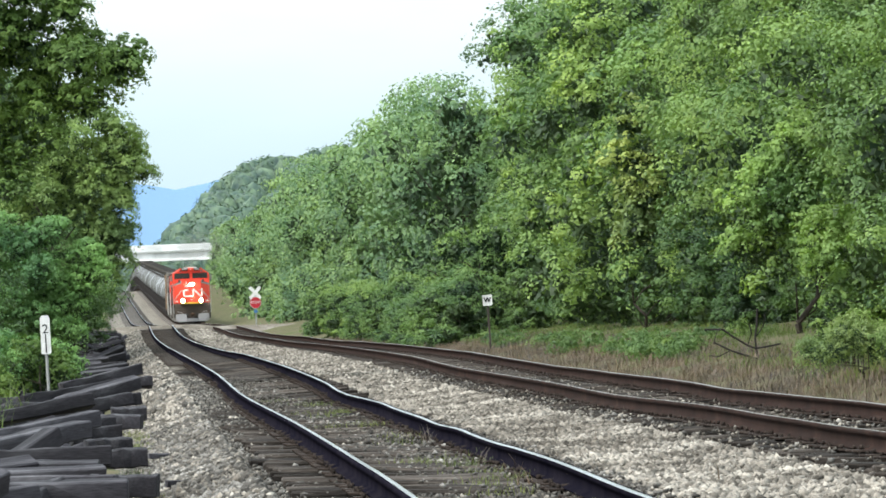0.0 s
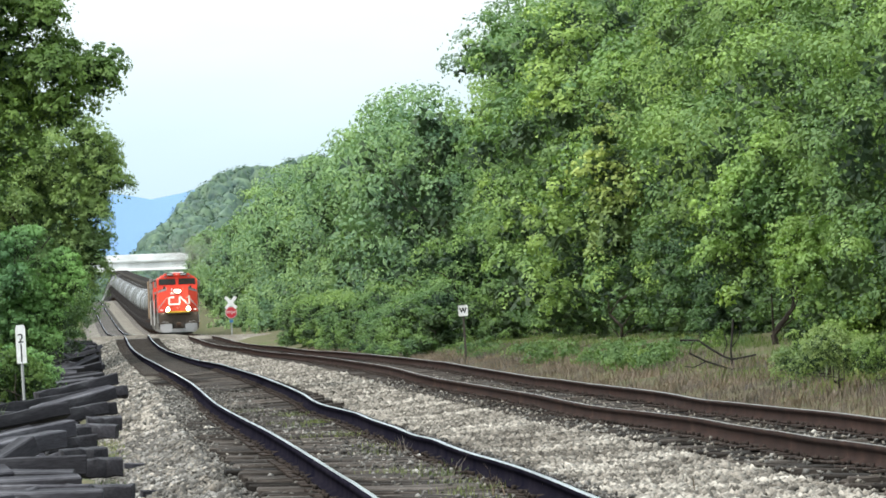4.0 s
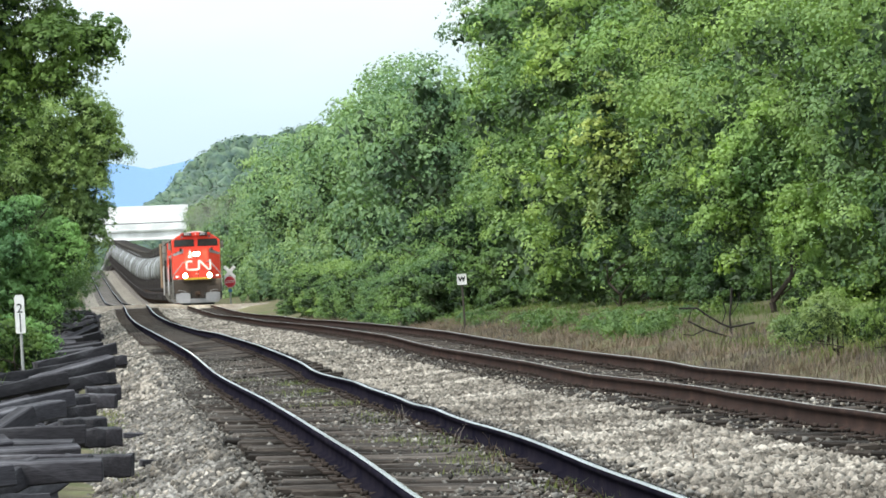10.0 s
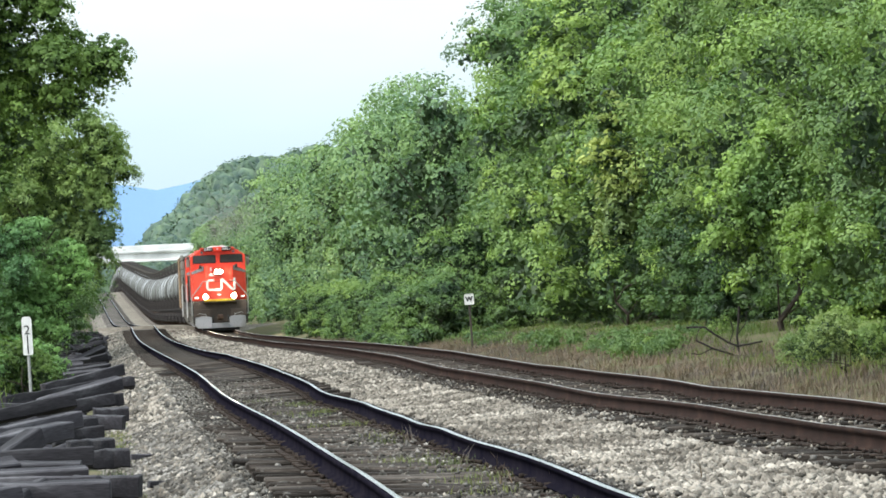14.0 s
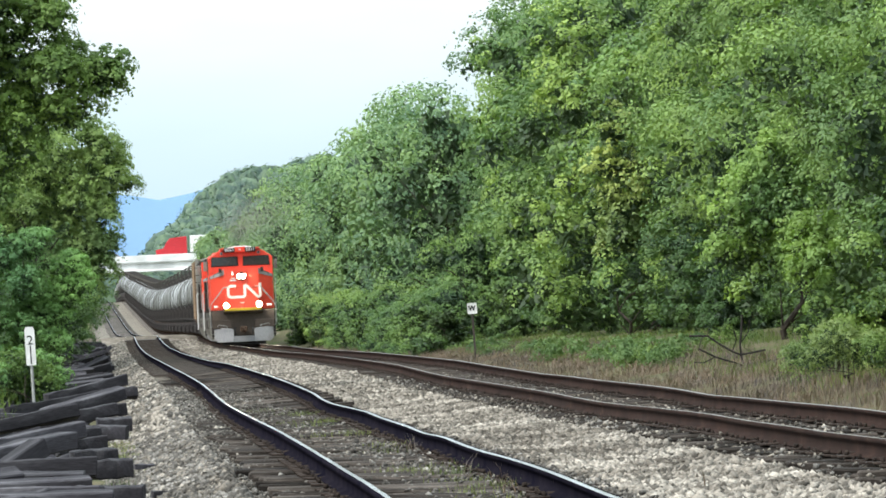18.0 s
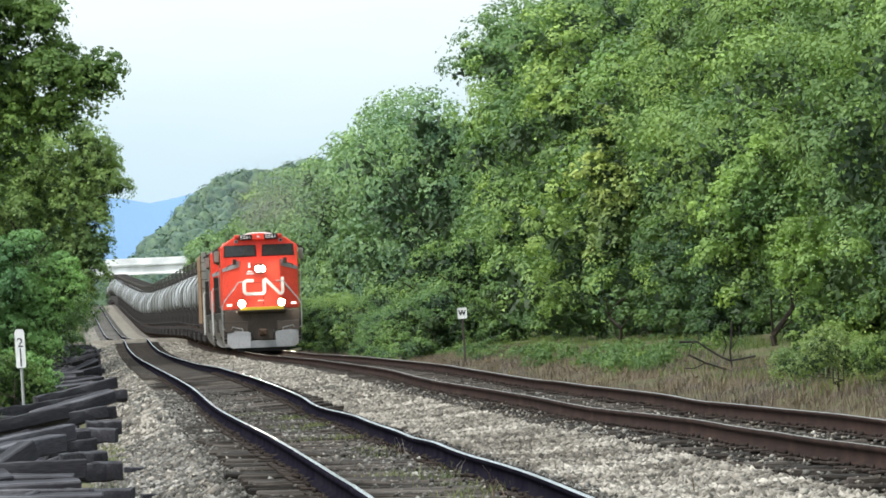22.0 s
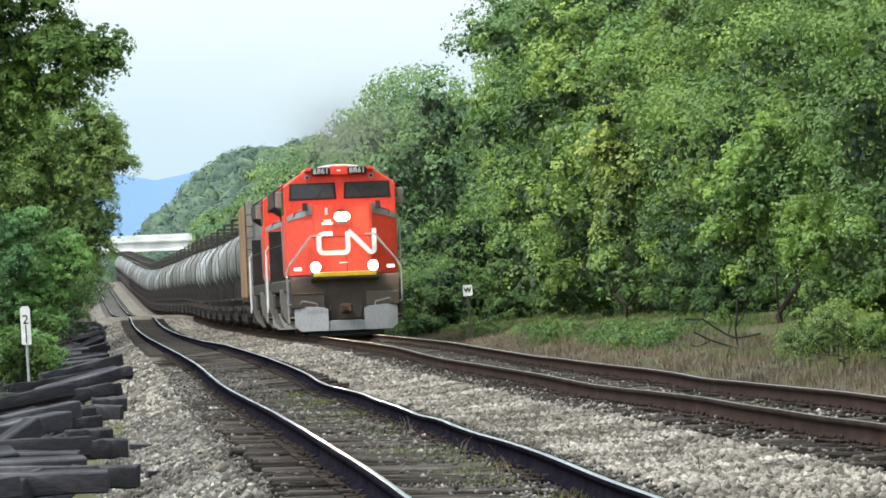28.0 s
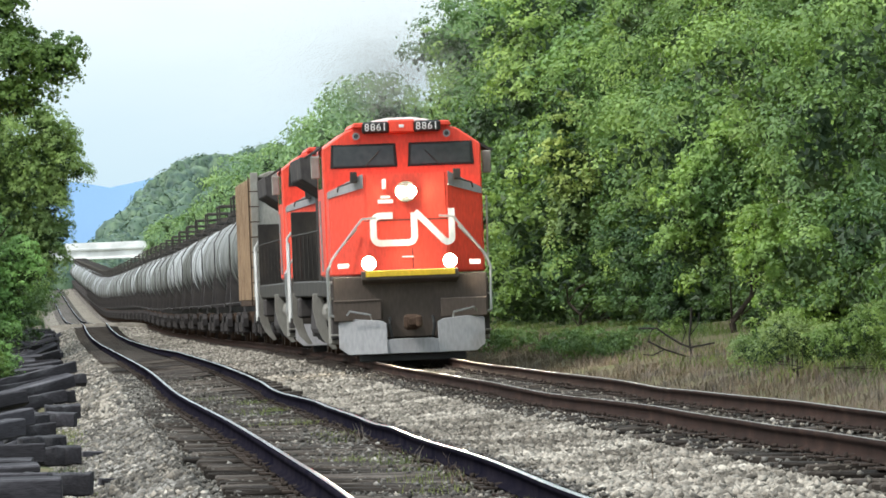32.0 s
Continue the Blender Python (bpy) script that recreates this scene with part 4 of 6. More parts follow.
def hopper():
    t = thing("hopper_car", "weathered tan covered hopper car coupled behind the engines", "hopper car", group="train rolling on the far track")
    L = 13.6
    part("side_wall", prism([(1.0, 1.25), (1.0, 4.45), (L - 1.0, 4.45), (L - 1.0, 1.25)], "x", -1.56, -1.50, None, 0.01), TAN_PAINT, t)
    part("side_wall", prism([(1.0, 1.25), (1.0, 4.45), (L - 1.0, 4.45), (L - 1.0, 1.25)], "x", 1.50, 1.56, None, 0.01), TAN_PAINT, t)
    for k in range(9):
        for s in (-1, 1):
            y = 1.0 + k * (L - 2.15) / 8
            part("side_post", box(min(s * 1.56, s * 1.64), max(s * 1.56, s * 1.64), y, y + 0.15, 1.25, 4.45, 0.01), TAN_PAINT, t)
    part("roof", prism([(-1.56, 4.45), (-1.1, 4.62), (1.1, 4.62), (1.56, 4.45)], "y", 0.9, L - 0.9, None, 0.02), HOPPER_GREY, t)
    part("running_board", box(-0.4, 0.4, 0.7, L - 0.7, 4.66, 4.72), HOPPER_GREY, t)
    for k in range(4):
        part("roof_hatch", rod((0, 2.2 + k * 3.0, 4.60), (0, 2.2 + k * 3.0, 4.78), 0.45, None, 14), HOPPER_GREY, t)
    part("end_slope_sheet", prism([(1.0, 4.40), (1.12, 4.40), (3.0, 1.7), (2.85, 1.7)], "x", -1.48, 1.48), HOPPER_GREY, t)
    for s in (-1, 1):
        part("corner_post", box(min(s * 1.40, s * 1.60), max(s * 1.40, s * 1.60), 0.86, 1.02, 1.25, 4.60, 0.01), HOPPER_GREY, t)
        part("end_brace", prism([(0.90, 2.9), (1.0, 2.9), (1.0, 4.35), (0.90, 3.5)], "x", min(s * 0.5, s * 1.5), max(s * 0.5, s * 1.5)), HOPPER_GREY, t)
        part("side_sill", box(min(s * 1.36, s * 1.58), max(s * 1.36, s * 1.58), 0.5, L - 0.5, 1.08, 1.28, 0.02), RUST, t)
        part("ladder_rail", rod((s * 1.66, 0.72, 1.1), (s * 1.66, 0.72, 4.5), 0.02, None, 6), RUST, t)
        for k in range(8):
            part("rung", rod((s * 1.66, 0.72, 1.3 + k * 0.4), (s * 1.40, 0.72, 1.3 + k * 0.4), 0.015, None, 6), RUST, t)
    for k in range(2):
        y = 4.8 + k * 4.0
        bm = bmesh.new()
        bmesh.ops.create_cone(bm, cap_ends=True, segments=4, radius1=0.45, radius2=1.9, depth=0.9, matrix=Matrix.Translation((0, y, 0.90)) @ Matrix.Rotation(radians(45), 4, "Z"))
        part("discharge_hopper", bm, HOPPER_GREY, t)
    part("center_sill", box(-0.3, 0.3, 0.5, L - 0.5, 0.75, 1.12), GRIME, t)
    coupler(t, 0.5, -1)
    coupler(t, L - 0.5, 1)
    bogie(t, 2.2, 2, WHEEL_SMALL, 0.46, 1.75)
    bogie(t, L - 2.2, 2, WHEEL_SMALL, 0.46, 1.75)
    return t


def lathe_y(profile, zc, seg=28):
    """Turns (y, r) pairs round a lengthwise axis at height zc."""
    p = np.array(profile)
    a = np.linspace(0, 2 * np.pi, seg, endpoint=False)
    V = np.stack([p[:, 1, None] * np.cos(a), np.repeat(p[:, 0, None], seg, 1), zc + p[:, 1, None] * np.sin(a)], -1).reshape(-1, 3)
    i, j = np.meshgrid(np.arange(len(p) - 1), np.arange(seg), indexing="ij")
    jn = (j + 1) % seg
    F = np.stack([i * seg + j, (i + 1) * seg + j, (i + 1) * seg + jn, i * seg + jn], -1).reshape(-1, 4)
    return V, F


def tank_car():
    t = thing("tank_car", "black tank car with pale grey top and oily streaks", "tank car", group="train rolling on the far track")
    L, R, zc = 17.8, 1.46, 2.62
    V, F = lathe_y([(0.75, 0.02), (0.80, 0.55), (0.95, 1.05), (1.25, 1.38), (1.55, R), (5.9, R), (8.9, R), (11.9, R), (L - 1.55, R), (L - 1.25, 1.38), (L - 0.95, 1.05), (L - 0.80, 0.55), (L - 0.75, 0.02)], zc)
    mpart("tank", mesh_of("tank", V, F, TANK_PAINT, smooth=True), t)
    for y in (7.0, 10.8):
        V, F = lathe_y([(y - 0.06, R - 0.02), (y - 0.06, R + 0.025), (y + 0.06, R + 0.025), (y + 0.06, R - 0.02)], zc, 28)
        mpart("tank_band", mesh_of("tank_band", V, F, TANK_PAINT, smooth=True), t)
    part("center_sill", box(-0.42, 0.42, 0.5, L - 0.5, 0.72, 1.20, 0.02), GRIME, t)
    for y in (2.5, L - 2.5):
        part("bolster", prism([(-1.45, 1.15), (-1.35, 2.35), (-0.9, 1.55), (0.9, 1.55), (1.35, 2.35), (1.45, 1.15)], "y", y - 0.25, y + 0.25), GRIME, t, "black tank saddle")
    for s in (-1, 1):
        part("side_handrail", bent([(s * 1.50, 0.9, 1.12), (s * 1.56, 1.2, 1.20), (s * 1.56, L - 1.2, 1.20), (s * 1.50, L - 0.9, 1.12)], 0.022), GRIME, t)
        part("running_board", box(min(s * 0.95, s * 1.5), max(s * 0.95, s * 1.5), 0.35, 1.5, 1.16, 1.22), GRIME, t)
        part("running_board", box(min(s * 0.95, s * 1.5), max(s * 0.95, s * 1.5), L - 1.5, L - 0.35, 1.16, 1.22), GRIME, t)
        part("ladder", bent([(s * 1.58, L / 2 - 0.25, 1.1), (s * 1.58, L / 2 - 0.25, 3.2), (s * 1.0, L / 2 - 0.25, 4.08)], 0.014), GRIME, t)
        part("ladder", bent([(s * 1.58, L / 2 + 0.25, 1.1), (s * 1.58, L / 2 + 0.25, 3.2), (s * 1.0, L / 2 + 0.25, 4.08)], 0.014), GRIME, t)
        part("platform_rail", bent([(s * 0.95, L / 2 - 1.5, 4.02), (s * 0.95, L / 2 - 1.5, 4.64), (s * 0.95, L / 2 + 1.5, 4.64), (s * 0.95, L / 2 + 1.5, 4.02)], 0.028), BLACK, t)
        part("platform", box(min(s * 0.55, s * 1.05), max(s * 0.55, s * 1.05), L / 2 - 1.6, L / 2 + 1.6, 4.02, 4.10, 0.01), BLACK, t)
    for y in (L / 2 - 1.5, L / 2 + 1.5):
        part("rail_frame", bent([(-0.95, y, 4.02), (-0.95, y, 4.64), (0.95, y, 4.64), (0.95, y, 4.02)], 0.035), BLACK, t)
    part("valve_dome", rod((0, L / 2, 4.02), (0, L / 2, 4.50), 0.48, None, 18), BLACK, t)
    part("manway", rod((0, L / 2 + 1.0, 4.02), (0, L / 2 + 1.0, 4.40), 0.30, None, 14), BLACK, t)
    part("bottom_outlet", box(-0.3, 0.3, L / 2 - 0.5, L / 2 + 0.5, 0.95, 1.3, 0.05), GRIME, t)
    part("brake_wheel", rod((0.6, L - 0.42, 2.0), (0.6, L - 0.36, 2.0), 0.28, None, 14), RUST, t)
    coupler(t, 0.5, -1)
    coupler(t, L - 0.5, 1)
    bogie(t, 2.5, 2, WHEEL_SMALL, 0.46, 1.75)
    bogie(t, L - 2.5, 2, WHEEL_SMALL, 0.46, 1.75)
    return t


def far_tank_car():
    t = thing("tank_car", "black tank car with pale grey top and oily streaks", "tank car", group="train rolling on the far track")
    L, R, zc = 17.8, 1.46, 2.62
    V, F = lathe_y([(0.75, 0.02), (0.95, 1.05), (1.55, R), (8.9, R), (L - 1.55, R), (L - 0.95, 1.05), (L - 0.75, 0.02)], zc, 18)
    mpart("tank", mesh_of("tank", V, F, TANK_PAINT, smooth=True), t)
    part("center_sill", box(-1.2, 1.2, 0.5, L - 0.5, 0.72, 1.25), GRIME, t)
    for y in (2.5, L - 2.5):
        part("truck", box(-1.1, 1.1, y - 1.2, y + 1.2, 0.1, 0.95, 0.15), GRIME, t)
    for y in (L / 2 - 1.5, L / 2 + 1.5):
        part("rail_frame", bent([(-0.95, y, 4.02), (-0.95, y, 4.64), (0.95, y, 4.64), (0.95, y, 4.02)], 0.045), BLACK, t)
    part("valve_dome", rod((0, L / 2, 4.02), (0, L / 2, 4.50), 0.48, None, 12), BLACK, t)
    return t


TRAIN += [(locomotive(True), 0, 22.4), (locomotive(False), 22.4, 22.4), (hopper(), 44.8, 13.6)]
behind = 58.4
near_tank, far_tank = tank_car(), far_tank_car()
for i in range(50):
    first = near_tank if i < 34 else far_tank
    TRAIN.append((first if i in (0, 34) else copy_thing(first, Matrix.Identity(4)), behind, 17.8))
    behind += 17.8


FRONT = [(0, 581), (32, 133)]      # seconds, metres ahead of the train's front


def front_at(t):
    return float(np.interp(t, [p[0] for p in FRONT], [p[1] for p in FRONT]))


def car_pose(y, length):
    """The pose of a car whose leading end is y metres ahead on the far track, carried on its two trucks."""
    p, q = on_line(float(spread(y)), y, 0, True), on_line(float(spread(y + length)), y + length, 0, True)
    d = (q - p).normalized()
    return Matrix.Translation(p) @ d.to_track_quat("Y", "Z").to_matrix().to_4x4()


def motions():
    for ob, back, length in TRAIN:
        walk(ob, [(t, car_pose(front_at(t) + back, length)) for t in range(0, 33, 2)])
    for ob, rows in TRAFFIC:
        walk(ob, rows)
    walk(bird, [(t, pose(x, 220, z, 0, 0, a)) for t, x, z, a in FLIGHT])


# ---------------------------------------------------------------- thin exhaust over the lead engine
SOOT = plain("exhaust_soot", (0.27, 0.262, 0.245), 1.0)
exhaust = thing("exhaust_smoke", "thin grey-brown exhaust haze trailing over the locomotive", "smoke")
r = np.random.default_rng(77)
for x, y, z, w, m in ((0.1, 10.5, 5.3, 0.35, 9000), (0.4, 15, 5.8, 0.55, 30000), (0.9, 22, 6.3, 0.8, 50000), (1.5, 31, 6.7, 1.1, 64000), (2.1, 42, 7.0, 1.4, 66000), (2.8, 55, 7.2, 1.7, 60000)):
    q = np.array([x, y, z]) + r.normal(size=(m, 3)) * np.array([w, w * 3.0, w * 0.6])
    q = q[q[:, 2] > 4.95]
    a, b = r.normal(size=(len(q), 3)), r.normal(size=(len(q), 3))
    a *= 0.008 / np.linalg.norm(a, axis=1, keepdims=True)
    b *= 0.008 / np.linalg.norm(b, axis=1, keepdims=True)
    ob = mpart("puff", mesh_of("puff", np.stack([q, q + a, q + b], 1).reshape(-1, 3), np.arange(len(q) * 3).reshape(-1, 3), SOOT), exhaust)
    ob["kind"] = "stuff"
TRAIN.append((exhaust, 0, 22.4))


# ---------------------------------------------------------------- trees
def leaves(points, normals, sizes, rng, slim=0.85):
    """Small pointed leaves, one island each: arrays of verts and triangles."""
    n = len(points)
    nrm = normals / np.linalg.norm(normals, axis=1, keepdims=True)
    ref = rng.normal(size=(n, 3))
    u = np.cross(nrm, ref)
    u /= np.linalg.norm(u, axis=1, keepdims=True) + 1e-9
    w = np.cross(nrm, u)
    s = sizes[:, None]
    v = np.stack([points - u * s - w * s * slim, points - u * s * 0.6 + w * s * slim, points + u * s], 1).reshape(-1, 3)
    return v, np.arange(n * 3).reshape(-1, 3)


def unit(rng, n):
    v = rng.normal(size=(n, 3))
    return v / np.linalg.norm(v, axis=1, keepdims=True)


def crown_arrays(rng, blobs, boughs, tufts_each, per, leaf, bough_r, inner=2.6, loose=0.05, tuft=0.30):
    """A crown of boughs set on the skin of overlapping ellipsoids (centre, radii). Each bough carries domed tufts of
    overlapping leaves on its upper and outer side, with larger dark leaves inside that paint the crown's inner shade.
    Returns the outer leaves, then the inner ones."""
    pts, nrm, size, tw_p, tw_n, tw_s = [], [], [], [], [], []
    weights = np.array([b[3] * b[4] for b in blobs])
    for k in range(boughs):
        b = blobs[k % len(blobs)] if k < 2 * len(blobs) else blobs[rng.choice(len(blobs), p=weights / weights.sum())]
        d = unit(rng, 1)[0]
        d[2] = d[2] * 0.8 + 0.1
        c = np.array(b[:3]) + d * np.array([b[3], b[3], b[4]]) * rng.uniform(0.60, 1.22)
        r = bough_r * rng.uniform(0.65, 1.35)
        flat = np.array([1.05, 1.05, 0.92])
        nt = max(4, int(tufts_each * (r / bough_r) ** 2))
        e = unit(rng, nt)
        low = e[:, 2] < -0.35
        e[low, 2] *= -1
        tc = c + e * r * flat * rng.uniform(0.72, 1.10, (nt, 1))
        tr = r * tuft * rng.uniform(0.6, 1.4, nt)
        axis = e * 0.8 + np.array([0, 0, 0.75]) + rng.normal(size=(nt, 3)) * 0.2
        axis /= np.linalg.norm(axis, axis=1, keepdims=True)
        m = per
        g = unit(rng, nt * m).reshape(nt, m, 3)
        dot = (g * axis[:, None, :]).sum(-1, keepdims=True)
        g = np.where(dot < -0.1, g - 2 * dot * axis[:, None, :], g)
        q = tc[:, None, :] + g * tr[:, None, None] * np.array([1.05, 1.05, 0.92]) * rng.uniform(0.75, 1.12, (nt, m, 1))
        pts.append(q.reshape(-1, 3))
        nrm.append((g * 0.9 + axis[:, None, :] * 0.35 + rng.normal(size=(nt, m, 3)) * 0.28).reshape(-1, 3))
        size.append(leaf * rng.uniform(0.65, 1.25, nt * m))
        lo = int(nt * m * loose)                       # loose sprays that break up the outline
        e = unit(rng, lo)
        pts.append(c + e * r * flat * rng.uniform(0.85, 1.32, (lo, 1)))
        nrm.append(e * 0.6 + np.array([0, 0, 0.5]) + rng.normal(size=(lo, 3)) * 0.5)
        size.append(leaf * rng.uniform(0.6, 1.2, lo))
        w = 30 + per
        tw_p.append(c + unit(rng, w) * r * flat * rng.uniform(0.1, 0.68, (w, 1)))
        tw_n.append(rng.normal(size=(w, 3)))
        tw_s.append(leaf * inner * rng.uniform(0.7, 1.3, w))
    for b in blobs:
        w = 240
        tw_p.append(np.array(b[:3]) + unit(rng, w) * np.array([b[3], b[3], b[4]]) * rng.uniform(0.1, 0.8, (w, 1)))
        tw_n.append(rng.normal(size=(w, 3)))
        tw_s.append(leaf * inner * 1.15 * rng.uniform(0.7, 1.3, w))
    return leaves(np.concatenate(pts), np.concatenate(nrm), np.concatenate(size), rng), leaves(np.concatenate(tw_p), np.concatenate(tw_n), np.concatenate(tw_s), rng, 0.5)


def trunk_mesh(rng, height, r, spread, name="trunk"):
    bm = bmesh.new()
    p = Vector((0, 0, -0.4))
    steps = 5
    pts = [p]
    for k in range(1, steps + 1):
        pts.append(Vector((rng.normal() * 0.15 * k / 2, rng.normal() * 0.15 * k / 2, height * 0.8 * k / steps)))
    for k in range(steps):
        rod(pts[k], pts[k + 1], r * (1 - k / (steps + 0.6)), bm, 7, r * (1 - (k + 1) / (steps + 0.6)))
    for k in range(7):
        a = rng.uniform(0, 6.28)
        base = pts[1 + k % 4]
        tip = base + Vector((math.cos(a) * spread * rng.uniform(0.5, 0.9), math.sin(a) * spread * rng.uniform(0.5, 0.9), height * rng.uniform(0.1, 0.28)))
        mid = (base + tip) / 2 + Vector((0, 0, rng.uniform(-0.1, 0.3)))
        rod(base, mid, r * 0.32, bm, 5, r * 0.2)
        rod(mid, tip, r * 0.2, bm, 5, r * 0.05)
    me = bpy.data.meshes.new(name)
    bm.to_mesh(me)
    bm.free()
    me.materials.append(BARK)
    return me


def tree_kind(seed, height, radius, mat, boughs, tufts_each, per, leaf, bough_r, low=0.1, lean=0.0, tuft=0.30):
    """Meshes of one kind of tree: trunk and crown."""
    rng = np.random.default_rng(seed)
    blobs = []
    for k in range(6):
        z = height * (low + (0.93 - low) * (k + 0.5) / 6)
        w = radius * (0.62 + 0.45 * math.sin(math.pi * (0.22 + 0.66 * (k + 0.5) / 6)))
        a = rng.uniform(0, 6.28)
        o = radius * 0.34 * rng.uniform(0.2, 1)
        blobs.append((o * math.cos(a) + lean * z / height, o * math.sin(a), z, w * 0.8, height * 0.16))
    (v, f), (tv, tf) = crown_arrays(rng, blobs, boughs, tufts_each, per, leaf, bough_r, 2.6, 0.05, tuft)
    both = mesh_of("crown", np.concatenate([v, tv]), np.concatenate([f, tf + len(v)]), [mat, INNER_SHADE], np.repeat([0, 1], [len(f), len(tf)]))
    return trunk_mesh(rng, height, 0.05 + height * 0.016, radius * 0.8), both


def plant(kinds, x, y, z, scale, turn, label, group, name="tree", category="tree"):
    tr, cr = kinds
    ob = thing(name, label, category, Matrix.LocRotScale((x, y, z), Euler((0, 0, turn)), (scale[0], scale[0], scale[1])), group)
    mpart("trunk", tr, ob)
    mpart("crown", cr, ob)
    return ob


def weed_clump(me, x, y, z, sc, turn):
    ob = new("weed_clump", me)
    ob.matrix_basis = Matrix.LocRotScale((x, y, z), Euler((0, 0, turn)), (sc * 1.15, sc * 1.15, sc * 1.25))
    tagged(ob, "low leafy green weed clump on the verge", "weeds", "weed clumps along the verge")


# dark filler leaves: the shade inside the crowns, put into their colour
INNER_SHADE = leaf_material("inner_leaves_painted_shade", (0.040, 0.074, 0.039), (0.068, 0.112, 0.056), 0.1)
CLOSE = [tree_kind(41, 10.4, 2.9, LEAF_DEEP, 46, 12, 110, 0.037, 0.88, tuft=0.34), tree_kind(42, 10.8, 3.1, LEAF_MID, 48, 12, 110, 0.037, 0.90, tuft=0.34), tree_kind(43, 10.2, 3.0, LEAF_DEEP, 46, 12, 110, 0.037, 0.88, tuft=0.34)]
NEAR = [tree_kind(11, 10.4, 3.0, LEAF_MID, 44, 12, 84, 0.043, 0.92, 0.18, tuft=0.34), tree_kind(12, 10.0, 2.8, LEAF_LIME, 42, 12, 84, 0.043, 0.90, 0.17, tuft=0.34),
        tree_kind(13, 10.8, 3.2, LEAF_DEEP, 46, 12, 84, 0.043, 0.95, 0.19, tuft=0.34), tree_kind(14, 9.6, 2.9, LEAF_MID, 44, 12, 84, 0.043, 0.88, 0.18, tuft=0.34)]
DARK_FILL = tree_kind(51, 10.4, 2.9, LEAF_SHADED, 22, 22, 90, 0.052, 1.40, 0.10)
BIG = [tree_kind(16, 10.4, 3.1, LEAF_MID, 44, 12, 42, 0.064, 0.98, tuft=0.34), tree_kind(17, 10.0, 2.9, LEAF_LIME, 42, 12, 42, 0.064, 0.95, tuft=0.34),
       tree_kind(18, 10.8, 3.3, LEAF_DEEP, 46, 12, 42, 0.064, 1.0, tuft=0.34)]
SHADE_SHRUB = tree_kind(24, 3.1, 1.4, LEAF_SHADED, 12, 10, 46, 0.044, 0.62, 0.02)
SHRUB = [tree_kind(21, 3.2, 1.4, LEAF_DEEP, 12, 10, 46, 0.045, 0.64, 0.02), tree_kind(22, 2.6, 1.3, LEAF_DEEP, 12, 10, 46, 0.043, 0.58, 0.02),
         tree_kind(23, 3.9, 1.5, LEAF_MID, 13, 11, 46, 0.046, 0.70, 0.02)]
LEAF_WEED = leaf_material("leaves_light_green_weeds", (0.115, 0.205, 0.078), (0.215, 0.315, 0.14), 0.25)


def weed_mesh(seed):
    """A low clump of small leaves, looser towards its edge."""
    v, f = crown_arrays(np.random.default_rng(seed), [(0, 0, 0.2, 0.3, 0.16), (0.3, 0.1, 0.14, 0.24, 0.12), (-0.3, 0, 0.12, 0.26, 0.1)], 26, 6, 12, 0.022, 0.13, 1.0, 0.4)[0]
    return mesh_of("weed_clump", v, f, LEAF_WEED)


WEED = [weed_mesh(61), weed_mesh(62), weed_mesh(63)]
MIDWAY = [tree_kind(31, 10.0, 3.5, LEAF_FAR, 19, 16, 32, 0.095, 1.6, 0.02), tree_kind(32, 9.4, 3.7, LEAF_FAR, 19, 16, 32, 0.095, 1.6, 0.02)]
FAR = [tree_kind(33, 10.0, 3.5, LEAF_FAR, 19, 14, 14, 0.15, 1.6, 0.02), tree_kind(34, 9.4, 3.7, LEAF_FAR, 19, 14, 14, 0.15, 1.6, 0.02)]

rng = np.random.default_rng(5)
LABELS = ["tall leafy deciduous tree in full summer green", "dense yellow-green deciduous tree at the line's edge", "broad dark-green tree draped with vines"]
RIGHT = "trees along the far side of the line"
y, k = 92.0, 0
while y < 330:
    p = on_line(SPACING + (8.0 if y < 104 else 10.0 if y < 178 else 9.6 if y < 207 else 10.6 if y < 245 else 11.4 + (y - 255) * 0.054) + rng.uniform(-1.2, 1.4) * (1 if y < 245 else 0.3), y)
    tall = 1.0 if y < 175 else 1.08 if y < 207 else 1.08 if y < 245 else 1.07
    sc = rng.uniform(0.88, 1.08) * tall
    plant(CLOSE[k % 3] if y < 128 else NEAR[k % 4] if y < 185 else BIG[k % 3], p.x, y, p.z, (sc, sc * rng.uniform(0.92, 1.06)), rng.uniform(0, 6.28), LABELS[(k % 5) % 3], RIGHT)
    if k % 2 == 0:
        p = on_line(SPACING + 13.0 + max(0, y - 245) * 0.058 + rng.uniform(-1, 1) * (1 if y < 245 else 0.3), y + 2)
        plant(BIG[(k + 2) % 3], p.x, y + 2, p.z, (sc * 1.15, sc * 1.05), rng.uniform(0, 6.28), LABELS[(k + 1) % 3], RIGHT)
    y += rng.uniform(3.8, 5.6) * (1 if y < 200 else 1.3)
    k += 1
while y < 1180:
    p = on_line(SPACING + 8.6 + (1.2 if y < 410 else 0) + rng.uniform(-0.8, 1.2) + max(0, (y - 500) / 700 * 8), y)
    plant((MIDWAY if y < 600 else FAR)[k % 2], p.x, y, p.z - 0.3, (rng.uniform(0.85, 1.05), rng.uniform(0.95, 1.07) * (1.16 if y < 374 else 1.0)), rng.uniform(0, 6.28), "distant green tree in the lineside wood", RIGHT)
    y += rng.uniform(7, 11)
    k += 1
rng = np.random.default_rng(16)
y = 226.0
